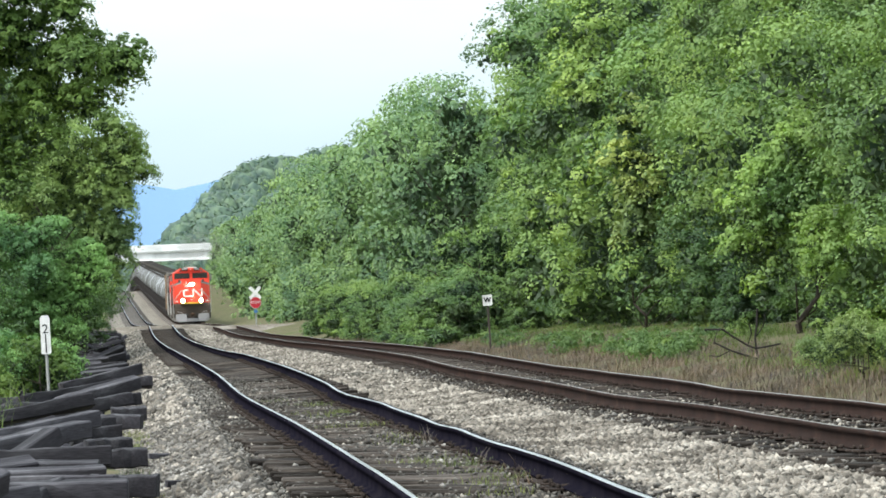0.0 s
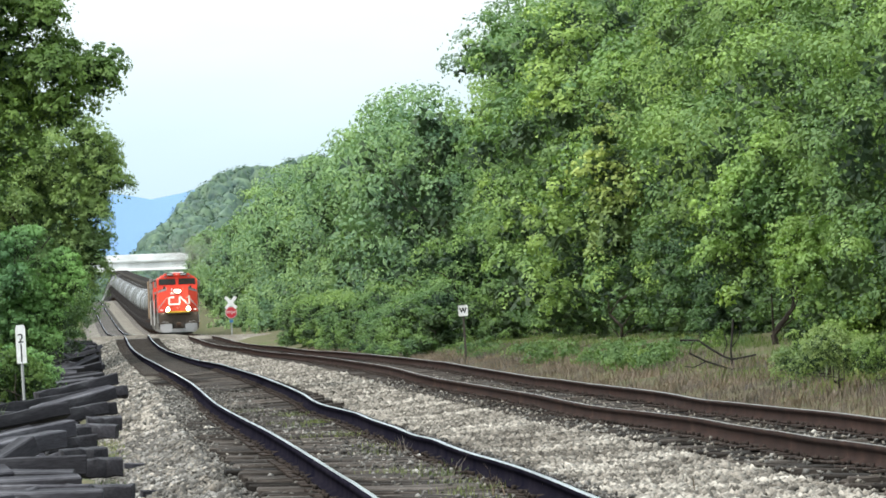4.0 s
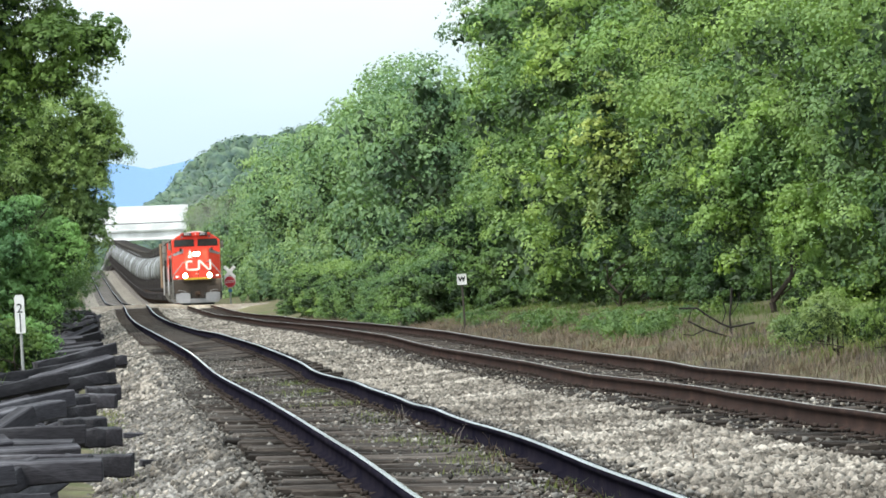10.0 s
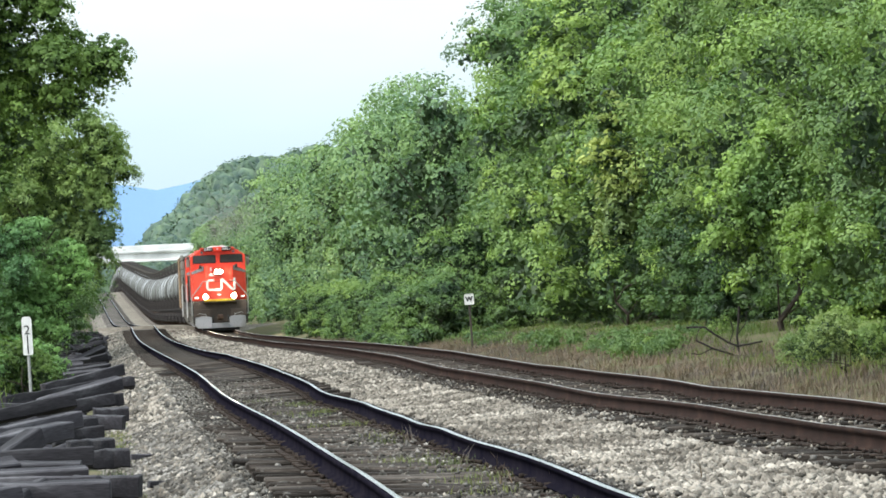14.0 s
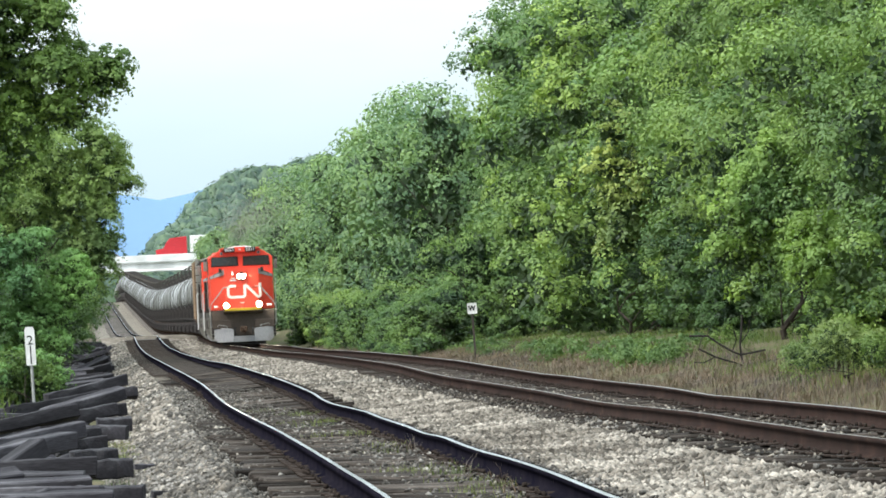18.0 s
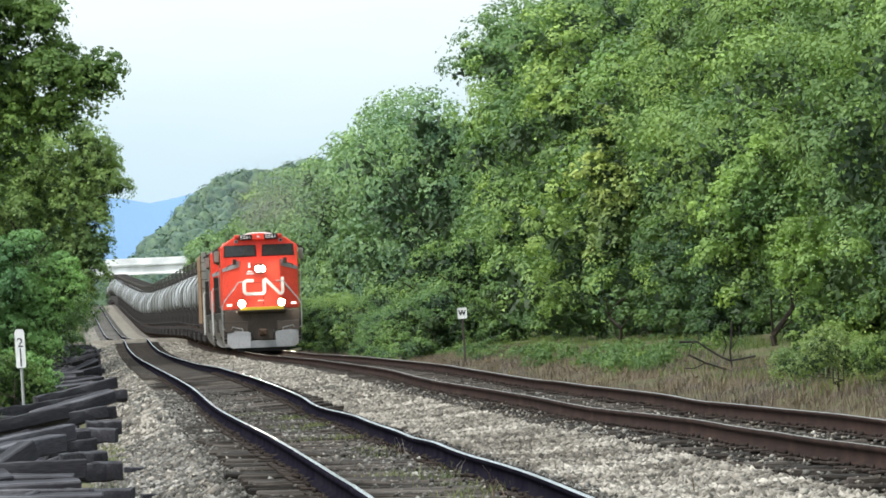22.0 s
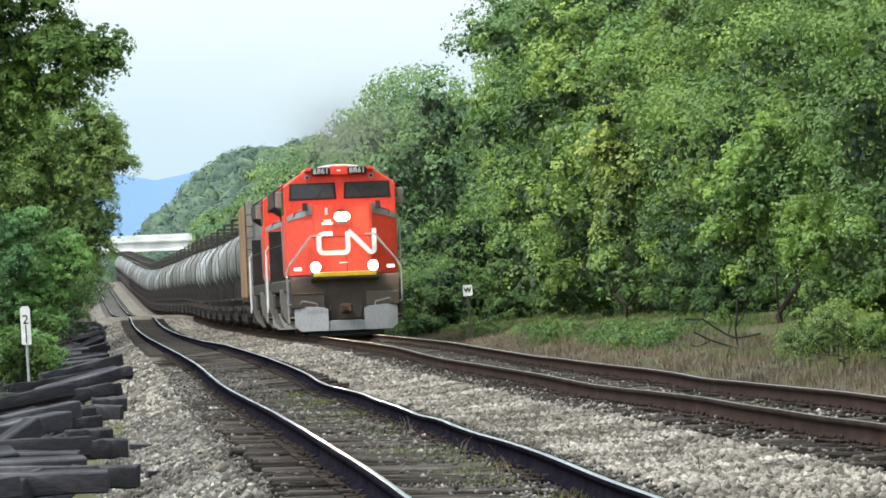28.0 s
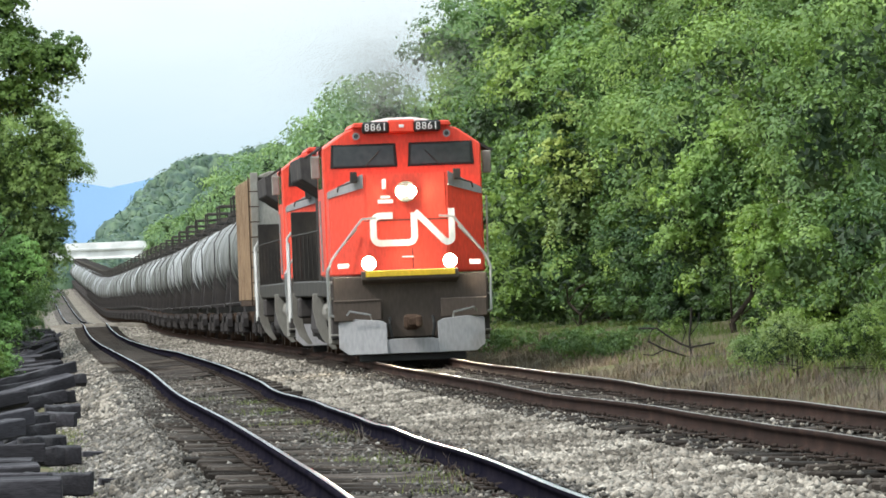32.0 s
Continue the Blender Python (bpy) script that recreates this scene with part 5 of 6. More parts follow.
while y < 300:
    p = on_line(SPACING + 6.9 + rng.uniform(-0.6, 0.7), y)
    sc = rng.uniform(0.6, 1.1)
    plant(SHRUB[k % 3], p.x, y, p.z - 0.2, (sc, sc), rng.uniform(0, 6.28), "leafy green shrub at the foot of the trees", "shrubs along the far side of the line", "shrub", "shrub")
    y += rng.uniform(4.4, 8.5)
    k += 1
y = 136.0
while y < 260:
    p = on_line(SPACING + 4.6 + rng.uniform(-0.5, 1.0), y)
    sc = rng.uniform(0.5, 1.2)
    weed_clump(WEED[k % 3], p.x, y, p.z - 0.24, sc, rng.uniform(0, 6.28))
    y += rng.uniform(2.4, 7.0)
    k += 1
y = 222.0
while y < 372:
    p = on_line(SPACING + 4.3 + rng.uniform(-0.4, 0.8), y)
    sc = rng.uniform(0.35, 0.7)
    plant(SHRUB[k % 3], p.x, y, p.z - 0.5, (sc * 1.2, sc), rng.uniform(0, 6.28), "leafy green shrub at the foot of the trees", "shrubs along the far side of the line", "shrub", "shrub")
    y += rng.uniform(1.8, 3.6)
    k += 1
y = 104.0
while y < 178:
    p = on_line(SPACING + (6.6 if y < 134 else 5.0) + rng.uniform(-0.6, 2.2), y)
    sc = rng.uniform(0.5, 1.2)
    weed_clump(WEED[k % 3], p.x, y, p.z - 0.14, sc, rng.uniform(0, 6.28))
    y += rng.uniform(1.5, 4.6)
    k += 1
y = 98.0
while y < 236:                        # undergrowth whose darkened leaves paint the shade at the wood's foot
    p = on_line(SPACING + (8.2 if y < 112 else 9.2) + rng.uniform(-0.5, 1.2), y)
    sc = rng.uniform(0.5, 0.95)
    plant(SHADE_SHRUB, p.x, y, p.z - 0.1, (sc * 1.2, sc), rng.uniform(0, 6.28), "leafy shrub with the shade under the trees put into its leaf colour", "shrubs along the far side of the line", "shrub", "shrub")
    y += rng.uniform(1.6, 3.0)
# the near side, whose crowns reach out over the line
rng = np.random.default_rng(15)
LEFT = "trees along the near side of the line"
y = 262.0
while y < 330:
    p = on_line(-7.9 + rng.uniform(-0.5, 0.4), y)
    sc = rng.uniform(0.95, 1.12)
    plant(BIG[k % 3], p.x, y, p.z - 0.3, (sc, sc), rng.uniform(-0.6, 0.6), LABELS[k % 3], LEFT)
    y += rng.uniform(5.5, 8.5)
    k += 1
while y < 1150:
    p = on_line(-8.4 + rng.uniform(-0.6, 0.8), y)
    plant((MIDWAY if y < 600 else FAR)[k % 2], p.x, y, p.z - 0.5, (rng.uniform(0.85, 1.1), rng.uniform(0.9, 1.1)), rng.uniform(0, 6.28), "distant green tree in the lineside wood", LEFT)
    y += rng.uniform(10, 16)
    k += 1
y = 128.0
while y < 300:
    p = on_line(-6.2 + rng.uniform(-0.5, 0.3), y)
    sc = rng.uniform(0.7, 1.05)
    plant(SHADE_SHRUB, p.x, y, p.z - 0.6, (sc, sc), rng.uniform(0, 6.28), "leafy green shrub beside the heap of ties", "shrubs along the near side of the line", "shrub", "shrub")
    y += rng.uniform(4, 8)
    k += 1


LEAF_OLIVE = leaf_material("leaves_olive_green", (0.15, 0.235, 0.085), (0.28, 0.385, 0.16), 0.25)
# darker all over: the crown's shaded undersides are taken into the leaf colour
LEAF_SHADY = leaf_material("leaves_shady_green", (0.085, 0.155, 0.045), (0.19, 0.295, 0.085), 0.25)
LEAF_FRESH = leaf_material("leaves_fresh_green", (0.13, 0.265, 0.11), (0.245, 0.43, 0.19), 0.25)
LEAF_BRIGHT = leaf_material("leaves_bright_yellow_green", (0.160, 0.285, 0.098), (0.315, 0.46, 0.185), 0.25)
LEAF_PALE = leaf_material("leaves_pale_yellow_green", (0.21, 0.29, 0.10), (0.40, 0.48, 0.20), 0.2)


def shaped_tree(seed, x, y, z, trunk, masses, mat, boughs, tufts_each, per, leaf, bough_r, label, group, name="tree"):
    """A tree whose crown is built of given masses of boughs: (sideways, ahead, up, radius, half height) from its foot."""
    r = np.random.default_rng(seed)
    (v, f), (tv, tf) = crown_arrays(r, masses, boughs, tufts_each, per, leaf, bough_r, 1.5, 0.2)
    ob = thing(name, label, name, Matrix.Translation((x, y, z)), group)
    mpart("crown", mesh_of("crown", np.concatenate([v, tv]), np.concatenate([f, tf + len(v)]), [mat, INNER_SHADE], np.repeat([0, 1], [len(f), len(tf)])), ob)
    mpart("trunk", trunk_mesh(r, trunk, 0.02 + trunk * 0.02, min(1.2, trunk * (0.3 if trunk > 1 else 0.1))), ob)
    return ob


shaped_tree(71, -10.6, 135, -0.6, 8.6, [(1.2, 0, 7.4, 0.9, 0.8), (2.3, 0.1, 6.95, 0.75, 0.5), (3.2, -0.2, 6.75, 0.55, 0.42), (3.9, 0.1, 6.55, 0.35, 0.32), (2.7, 0.2, 6.0, 0.75, 0.6), (1.8, -0.1, 5.2, 0.8, 0.6),
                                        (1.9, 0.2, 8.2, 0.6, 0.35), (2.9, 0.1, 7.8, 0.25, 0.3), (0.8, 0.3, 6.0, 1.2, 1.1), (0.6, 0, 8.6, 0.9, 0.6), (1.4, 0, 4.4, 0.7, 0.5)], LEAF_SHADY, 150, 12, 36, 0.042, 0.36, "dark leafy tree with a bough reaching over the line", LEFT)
shaped_tree(72, -11.7, 190, -0.7, 6.6, [(1.9, 0, 6.9, 0.45, 0.4), (2.2, 0, 5.9, 0.62, 0.6), (1.7, 0, 5.0, 0.75, 0.7), (2.4, 0.1, 6.2, 0.36, 0.4), (1.1, 0, 6.0, 0.8, 0.8), (2.2, 0, 5.2, 0.5, 0.5), (1.7, 0.2, 3.9, 0.65, 0.6), (0.7, 0, 5.0, 0.9, 0.9),
                                        (1.3, 0, 3.0, 0.7, 0.7), (2.9, 0, 5.6, 0.10, 0.12), (-0.2, 0.4, 6.2, 0.9, 0.9), (-0.4, 0.3, 4.4, 0.9, 0.9)], LEAF_OLIVE, 150, 13, 36, 0.036, 0.38, "feathery olive-green tree at the edge of the line", LEFT)
shaped_tree(73, -9.6, 150, -0.7, 2.6, [(0.45, 0, 3.5, 0.42, 0.35), (1.1, 0, 3.0, 0.40, 0.35), (0.2, 0, 2.6, 0.7, 0.6), (0.85, 0, 2.2, 0.45, 0.4), (1.35, 0.1, 2.6, 0.25, 0.25), (-0.5, 0, 3.2, 0.7, 0.6), (-0.3, 0, 2.0, 0.8, 0.6), (0.3, 0, 1.4, 0.6, 0.5)],
            LEAF_FRESH, 130, 12, 34, 0.028, 0.28, "fresh green bushy sapling with drooping leaves", LEFT)
for seed, x, y, up, w in ((74, -8.3, 131, 1.0, 0.42), (75, -8.8, 134, 1.3, 0.5), (77, -9.6, 129, 1.3, 0.6), (78, -8.9, 126, 0.6, 0.32), (79, -8.5, 139, 1.1, 0.4)):
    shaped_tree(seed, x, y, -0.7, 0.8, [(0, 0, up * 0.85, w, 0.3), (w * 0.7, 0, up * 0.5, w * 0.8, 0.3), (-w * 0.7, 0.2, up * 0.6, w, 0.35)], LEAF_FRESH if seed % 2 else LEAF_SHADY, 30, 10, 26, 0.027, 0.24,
                "leafy green shrub beside the heap of ties", "shrubs along the near side of the line", "shrub")
# background fill trees, their leaves darkened to carry the wood's shade
for x, y, w, h in ((-15.4, 214, 0.95, 0.60), (-15.6, 240, 0.85, 0.58), (-14.3, 246, 0.58, 0.50), (-13.7, 172, 0.80, 0.50), (-17.2, 228, 1.0, 0.62), (-15.9, 268, 0.65, 0.48), (-17.6, 290, 0.75, 0.50)):
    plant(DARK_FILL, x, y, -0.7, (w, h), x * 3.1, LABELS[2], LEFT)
# brighter growth that hangs out of the wood on the far side
shaped_tree(81, 7.1, 142, -0.2, 3.2, [(-0.6, 0, 2.9, 0.8, 0.7), (0.1, 0, 3.8, 0.8, 0.7), (0.5, 0, 2.0, 0.8, 0.6), (-0.9, 0.2, 2.0, 0.55, 0.5), (1.2, 0, 3.0, 0.8, 0.8), (1.6, -0.4, 3.9, 0.7, 0.6)], LEAF_BRIGHT, 84, 12, 30, 0.042, 0.42, "young yellow-green tree leaning out of the wood", RIGHT)
# tree added in brighter leaves to lighten the dark lower crowns
shaped_tree(90, 7.5, 127, -0.2, 1.4, [(-0.2, -0.3, 0.7, 0.6, 0.5), (0.6, -0.3, 0.8, 0.6, 0.5), (-0.5, 0, 1.9, 0.6, 0.5), (0.4, 0, 2.6, 0.6, 0.5), (0.9, 0, 1.7, 0.6, 0.45), (-0.2, 0.1, 3.2, 0.4, 0.4), (1.6, 0, 2.4, 0.6, 0.6)], LEAF_BRIGHT, 78, 12, 34, 0.034, 0.36, "young yellow-green tree leaning out of the wood", RIGHT)
shaped_tree(82, 4.9, 184, -0.3, 2.2, [(-0.3, 0, 5.9, 0.42, 0.4), (-0.2, 0, 4.9, 0.5, 0.5), (0.1, 0, 3.9, 0.55, 0.5), (-0.1, 0, 3.0, 0.45, 0.5)], LEAF_PALE, 26, 8, 13, 0.062, 0.42, "slender tree with pale yellow-green leaves", RIGHT)
for seed, x, y, up, w in ((83, 6.7, 97, 0.75, 0.55), (84, 5.9, 102, 0.7, 0.5), (85, 7.4, 101, 0.85, 0.6), (86, 6.1, 108, 0.6, 0.5), (87, 8.0, 106, 0.9, 0.7), (88, 6.5, 112, 0.45, 0.4), (89, 7.3, 93, 0.55, 0.5)):
    shaped_tree(seed, x, y, -0.25, 0.22, [(0, 0, up * 0.8, w, 0.25), (w * 0.8, 0, up * 0.5, w * 0.8, 0.25), (-w * 0.8, 0.2, up * 0.5, w * 0.8, 0.22)], LEAF_LIME if seed % 3 else LEAF_PALE, 30, 10, 34, 0.016, 0.20,
                "bright green bush in the tall grass of the verge", "shrubs along the far side of the line", "shrub")


# ---------------------------------------------------------------- far things: overpass, traffic, hill, ridge, crossing
BRIDGE_Y = 1200.0
BRIDGE_ROAD = 10.95      # road surface level
TRAFFIC = []


def overpass():
    cx = float(x_left(BRIDGE_Y)) + 2
    t = thing("overpass", "pale concrete highway overpass spanning the railway", "bridge", Matrix.Translation((cx, BRIDGE_Y, 0)), kind="structure")
    part("parapet", box(-60, 60, -5.35, -5.1, BRIDGE_ROAD, BRIDGE_ROAD + 0.95, 0.05), CONCRETE, t)
    part("parapet", box(-60, 60, 5.1, 5.35, BRIDGE_ROAD, BRIDGE_ROAD + 0.95, 0.05), CONCRETE, t)
    part("deck", box(-60, 60, -5.5, 5.5, BRIDGE_ROAD - 0.28, BRIDGE_ROAD, 0.03), CONCRETE, t)
    for k in range(5):
        y = -5.0 + k * 2.5
        part("girder", prism([(y - 0.35, BRIDGE_ROAD - 1.95), (y + 0.35, BRIDGE_ROAD - 1.95), (y + 0.35, BRIDGE_ROAD - 1.75), (y + 0.12, BRIDGE_ROAD - 1.6), (y + 0.12, BRIDGE_ROAD - 0.6),
                              (y + 0.4, BRIDGE_ROAD - 0.45), (y + 0.4, BRIDGE_ROAD - 0.284), (y - 0.4, BRIDGE_ROAD - 0.284), (y - 0.4, BRIDGE_ROAD - 0.45), (y - 0.12, BRIDGE_ROAD - 0.6), (y - 0.12, BRIDGE_ROAD - 1.6), (y - 0.35, BRIDGE_ROAD - 1.75)], "x", -59.9, 59.9), CONCRETE, t)
    for x in (-16, 16):
        part("pier_cap", box(x - 0.6, x + 0.6, -5.2, 5.2, BRIDGE_ROAD - 2.8, BRIDGE_ROAD - 1.954, 0.05), CONCRETE, t)
        for y in (-3.6, 0, 3.6):
            part("pier", rod((x, y, 2.0), (x, y, BRIDGE_ROAD - 2.78), 0.45, None, 16), CONCRETE, t)
    for s in (-1, 1):
        road = new("highway_embankment", mesh_of("highway_embankment", [(cx + s * a, BRIDGE_Y + b, z) for a in (59.8, 1100) for b, z in ((-22, 3), (-5.5, BRIDGE_ROAD - 0.004), (5.5, BRIDGE_ROAD - 0.004), (22, 3))],
                                             [(0, 1, 5, 4), (1, 2, 6, 5), (2, 3, 7, 6)], GRAVEL))
        tagged(road, "pale highway running on a grassy embankment", "road", kind="structure")


overpass()
PALE_BODY = plain("white_vehicle_paint", (0.85, 0.85, 0.85), 0.35)
RED_BODY = plain("red_vehicle_paint", (0.55, 0.03, 0.04), 0.35)
DARK_BODY = plain("dark_vehicle_paint", (0.06, 0.07, 0.11), 0.3)


def truck(cab_paint):
    t = thing("semi_truck", "white box trailer hauled by a %s tractor over the bridge" % ("red" if cab_paint is RED_BODY else "white"), "truck")
    part("trailer", box(6.3, 22.0, -1.28, 1.28, 1.15, 4.10, 0.04), PALE_BODY, t)
    part("cab", prism([(0.3, 0.7), (0.2, 1.75), (1.6, 2.05), (2.1, 2.95), (2.7, 3.75), (5.7, 4.0), (5.7, 0.7)], "y", -1.2, 1.2, None, 0.06), cab_paint, t)
    part("windshield", prism([(1.62, 2.15), (2.06, 2.92), (2.14, 2.90), (1.70, 2.12)], "y", -1.05, 1.05), WINDOW, t)
    for x in (1.2, 5.0, 6.2, 19.6, 20.8):
        part("wheel", rod((x, -1.25, 0.5), (x, 1.25, 0.5), 0.5, None, 16), RUBBER, t)
    part("chassis", box(3.0, 22.0, -0.5, 0.5, 0.75, 1.14), GRIME, t)
    return t


def car(colour):
    word = {PALE_BODY: "white", RED_BODY: "red", DARK_BODY: "dark blue"}[colour]
    t = thing("car", "%s passenger car driving over the concrete bridge" % word, "car")
    part("body", prism([(0.0, 0.35), (0.05, 0.8), (1.2, 1.0), (4.6, 1.0), (4.7, 0.4)], "y", -0.9, 0.9, None, 0.06), colour, t)
    part("cabin", prism([(1.2, 0.98), (2.0, 1.50), (3.6, 1.52), (4.4, 0.98)], "y", -0.78, 0.78, None, 0.05), colour, t)
    part("side_glass", prism([(1.55, 1.04), (2.1, 1.44), (3.5, 1.45), (4.0, 1.04)], "y", -0.80, 0.80, None, 0.01), WINDOW, t)
    for x in (0.9, 3.8):
        part("wheel", rod((x, -0.92, 0.33), (x, 0.92, 0.33), 0.33, None, 14), RUBBER, t)
    return t


def drive(ob, when, lane, speed=30.0):
    """Keys a vehicle that drives from right to left and has its front over the railway's centre at a time."""
    cx = float(x_left(BRIDGE_Y)) + 4
    TRAFFIC.append((ob, [(t, Matrix.Translation((cx - speed * (t - when), BRIDGE_Y + lane, BRIDGE_ROAD))) for t in range(0, 33, 2)]))


white_truck, red_truck = truck(PALE_BODY), truck(RED_BODY)
drive(white_truck, 1.50, -2.0)
drive(copy_thing(white_truck, Matrix.Identity(4)), 9.72, -2.0)
drive(red_truck, 18.20, -2.0)
white_car, red_car, dark_car = car(PALE_BODY), car(RED_BODY), car(DARK_BODY)
drive(white_car, 2.62, -2.2)
drive(copy_thing(white_car, Matrix.Identity(4)), 9.15, -2.2)
drive(copy_thing(white_car, Matrix.Identity(4)), 14.5, -2.2)
drive(red_car, 7.5, -2.2)
drive(copy_thing(red_car, Matrix.Identity(4)), 17.2, -2.2)
drive(dark_car, 17.85, -2.2)
drive(copy_thing(dark_car, Matrix.Identity(4)), 6.5, -2.2)


def hill_height(x, y):
    """The wooded hill that closes the view, highest to the right of the line."""
    a = np.clip((y - 1450) / 500, 0, 1)
    side = np.clip((x + 88) / 28, 0, 1)
    side = side * side * (3 - 2 * side)
    return 3 + a * (side * (38.0 + 4.5 * np.sin(x * 0.045 + 1.0) + 0.02 * np.clip(x, -60, 400)))


def hill():
    xs = np.concatenate([np.arange(-130, 20, 6.0), np.arange(20, 400, 30.0)])
    ys = np.arange(1430, 2300, 30.0)
    Y, X = np.meshgrid(ys, xs, indexing="ij")
    Z = hill_height(X, Y)
    n = len(xs)
    i = (np.arange(len(ys) - 1)[:, None] * n + np.arange(n - 1)[None, :]).ravel()
    ob = new("hill", mesh_of("hill", np.stack([X, Y, Z], -1).reshape(-1, 3), np.stack([i, i + 1, i + n + 1, i + n], 1), SOIL, smooth=True))
    tagged(ob, "rounded hill under summer woods beyond the overpass", "hill", kind="structure")
    r = np.random.default_rng(41)
    bm = bmesh.new()
    bmesh.ops.create_icosphere(bm, subdivisions=2, radius=1.0)
    bm.verts.ensure_lookup_table()
    ball = np.array([v.co[:] for v in bm.verts])
    tris = np.array([[v.index for v in fc.verts] for fc in bm.faces])
    bm.free()
    V, F, pts, nrm = [], [], [], []
    for k in range(1000):
        y = r.uniform(1450, 2050)
        x = r.uniform(-84, 60)
        z = float(hill_height(np.array(x), np.array(y)))
        w, h = r.uniform(2.2, 4.8), r.uniform(3.6, 6.4)
        d = unit(r, 16)                             # lobes of the crown
        lobes = np.max(np.clip(ball @ d.T - 0.72, 0, 1), axis=1) * 1.1
        q = ball * (0.86 + lobes + r.normal(size=len(ball)) * 0.05)[:, None]
        F.append(tris + len(ball) * k)
        V.append(np.array([x, y, z + 1.5]) + q * np.array([w, w, h]))
        e = unit(r, 380)
        pts.append(np.array([x, y, z + 1.5]) + e * np.array([w, w, h]) * r.uniform(0.92, 1.20, (380, 1)))
        nrm.append(e + r.normal(size=(380, 3)) * 0.3)
    pts, nrm = np.concatenate(pts), np.concatenate(nrm)
    v, f = leaves(pts, nrm, r.uniform(0.28, 0.50, len(pts)), r)
    V = np.concatenate(V)
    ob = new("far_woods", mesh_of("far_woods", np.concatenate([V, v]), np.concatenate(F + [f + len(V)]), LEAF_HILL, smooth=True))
    tagged(ob, "green woods on the hill beyond the overpass, with haze painted into their colour", "woods", kind="stuff")


hill()
# the blue of the far air is painted onto the ridge
RIDGE = plain("haze_tinted_ridge", (0.165, 0.285, 0.46), 1.0)
xs = np.linspace(-900, 900, 90)
tops = 92 + 10 * np.sin(xs * 0.011) + 4 * np.sin(xs * 0.043 + 1) + 2 * np.sin(xs * 0.11)
V = np.concatenate([np.stack([xs, np.full(90, 4500.0), np.full(90, -5.0)], 1), np.stack([xs, np.full(90, 4560.0), tops], 1), np.stack([xs, np.full(90, 4900.0), np.full(90, -5.0)], 1)])
i = np.arange(89)
F = np.concatenate([np.stack([i, i + 1, i + 91, i + 90], 1), np.stack([i + 90, i + 91, i + 181, i + 180], 1)])
tagged(new("ridge", mesh_of("ridge", V, F, RIDGE, smooth=True)), "distant ridge on the horizon, painted blue for haze", "backdrop", kind="structure")

# level crossing: a gravel road over both tracks
CROSS_Y = 440.0
zc = (float(z_left(CROSS_Y)) + float(z_right(CROSS_Y))) / 2
prof = [(-40, -0.5), (-14, -0.30), (-6, 0.02), (-2.2, 0.08), (-0.87, 0.09), (0, 0.088), (0.87, 0.09), (2.4, 0.06), (3.3, -0.08), (4.9, -0.09), (6.6, -0.12), (11, -0.12), (18, 0.0), (60, 0.6)]
V = [(float(x_left(CROSS_Y)) + o + w * 0.051, CROSS_Y + w, zc + z + 0.012 * math.sin(o * 3 + w)) for o, z in prof for w in (-2.2, -0.8, 0.8, 2.2)]
V += [(x, y + (-0.8 if k % 4 == 0 else 0.8 if k % 4 == 3 else 0), z - 0.4) for k, (x, y, z) in enumerate(V)]
F = [(a * 4 + b, a * 4 + b + 1, a * 4 + b + 5, a * 4 + b + 4) for a in range(13) for b in range(3)]
n0 = len(prof) * 4
F += [(a * 4, a * 4 + 4, n0 + a * 4 + 4, n0 + a * 4) for a in range(13)] + [(a * 4 + 3, a * 4 + 7, n0 + a * 4 + 7, n0 + a * 4 + 3) for a in range(13)]
tagged(new("crossing_road", mesh_of("crossing_road", V, F, GRAVEL)), "pale gravel farm road crossing both tracks", "road", kind="structure")


# ---------------------------------------------------------------- lineside things
SIGN_WHITE = paint("sign_white", (0.82, 0.82, 0.82), (0.6, 0.58, 0.55), 0.5, 0.3)
SIGN_RED = paint("sign_red", (0.55, 0.03, 0.05), (0.4, 0.06, 0.06), 0.45, 0.3)
SIGN_BLACK = plain("sign_black", (0.015, 0.015, 0.015), 0.6)
POST_STEEL = paint("galvanised_post", (0.36, 0.37, 0.37), (0.22, 0.2, 0.18), 0.5, 0.5)
POST_DARK = paint("dark_post", (0.06, 0.05, 0.045), (0.12, 0.09, 0.07), 0.8, 0.5)
SIGN_BLUE = paint("sign_blue", (0.06, 0.20, 0.42), (0.2, 0.25, 0.3), 0.5, 0.3)

p = on_line(-3.94, 123.0, -0.40)
mile = thing("mile_post", "white milepost with black numerals on a steel pole", "milepost", Matrix.Translation(p) @ Matrix.Rotation(radians(-1.0), 4, "Y"))
part("pole", rod((0, 0.03, -0.3), (0, 0.03, 1.62), 0.028, None, 10), POST_STEEL, mile)
bm = prism([(-0.09, 1.0), (-0.09, 1.62), (-0.063, 1.68), (0.063, 1.68), (0.09, 1.62), (0.09, 1.0), (0.07, 0.98), (-0.07, 0.98)], "y", -0.012, 0.0, None, 0.002)
panel = part("panel", bm, SIGN_WHITE, mile)
for ch, z in (("2", 1.43), ("1", 1.25), ("1", 1.08)):
    lettering(ch, 0.235, Matrix.Translation((0.0, -0.015, z)) @ FACE, SIGN_BLACK, panel, "numeral", "", 0.002)

p = on_line(SPACING + 3.6, 190.0, -0.22)
post = thing("whistle_post", "white square whistle sign with black W on a dark pole", "sign", Matrix.Translation(p) @ Matrix.Rotation(radians(-1.8), 4, "Y"))
part("pole", box(-0.03, 0.03, 0.0, 0.05, -0.3, 1.60, 0.008), POST_DARK, post)
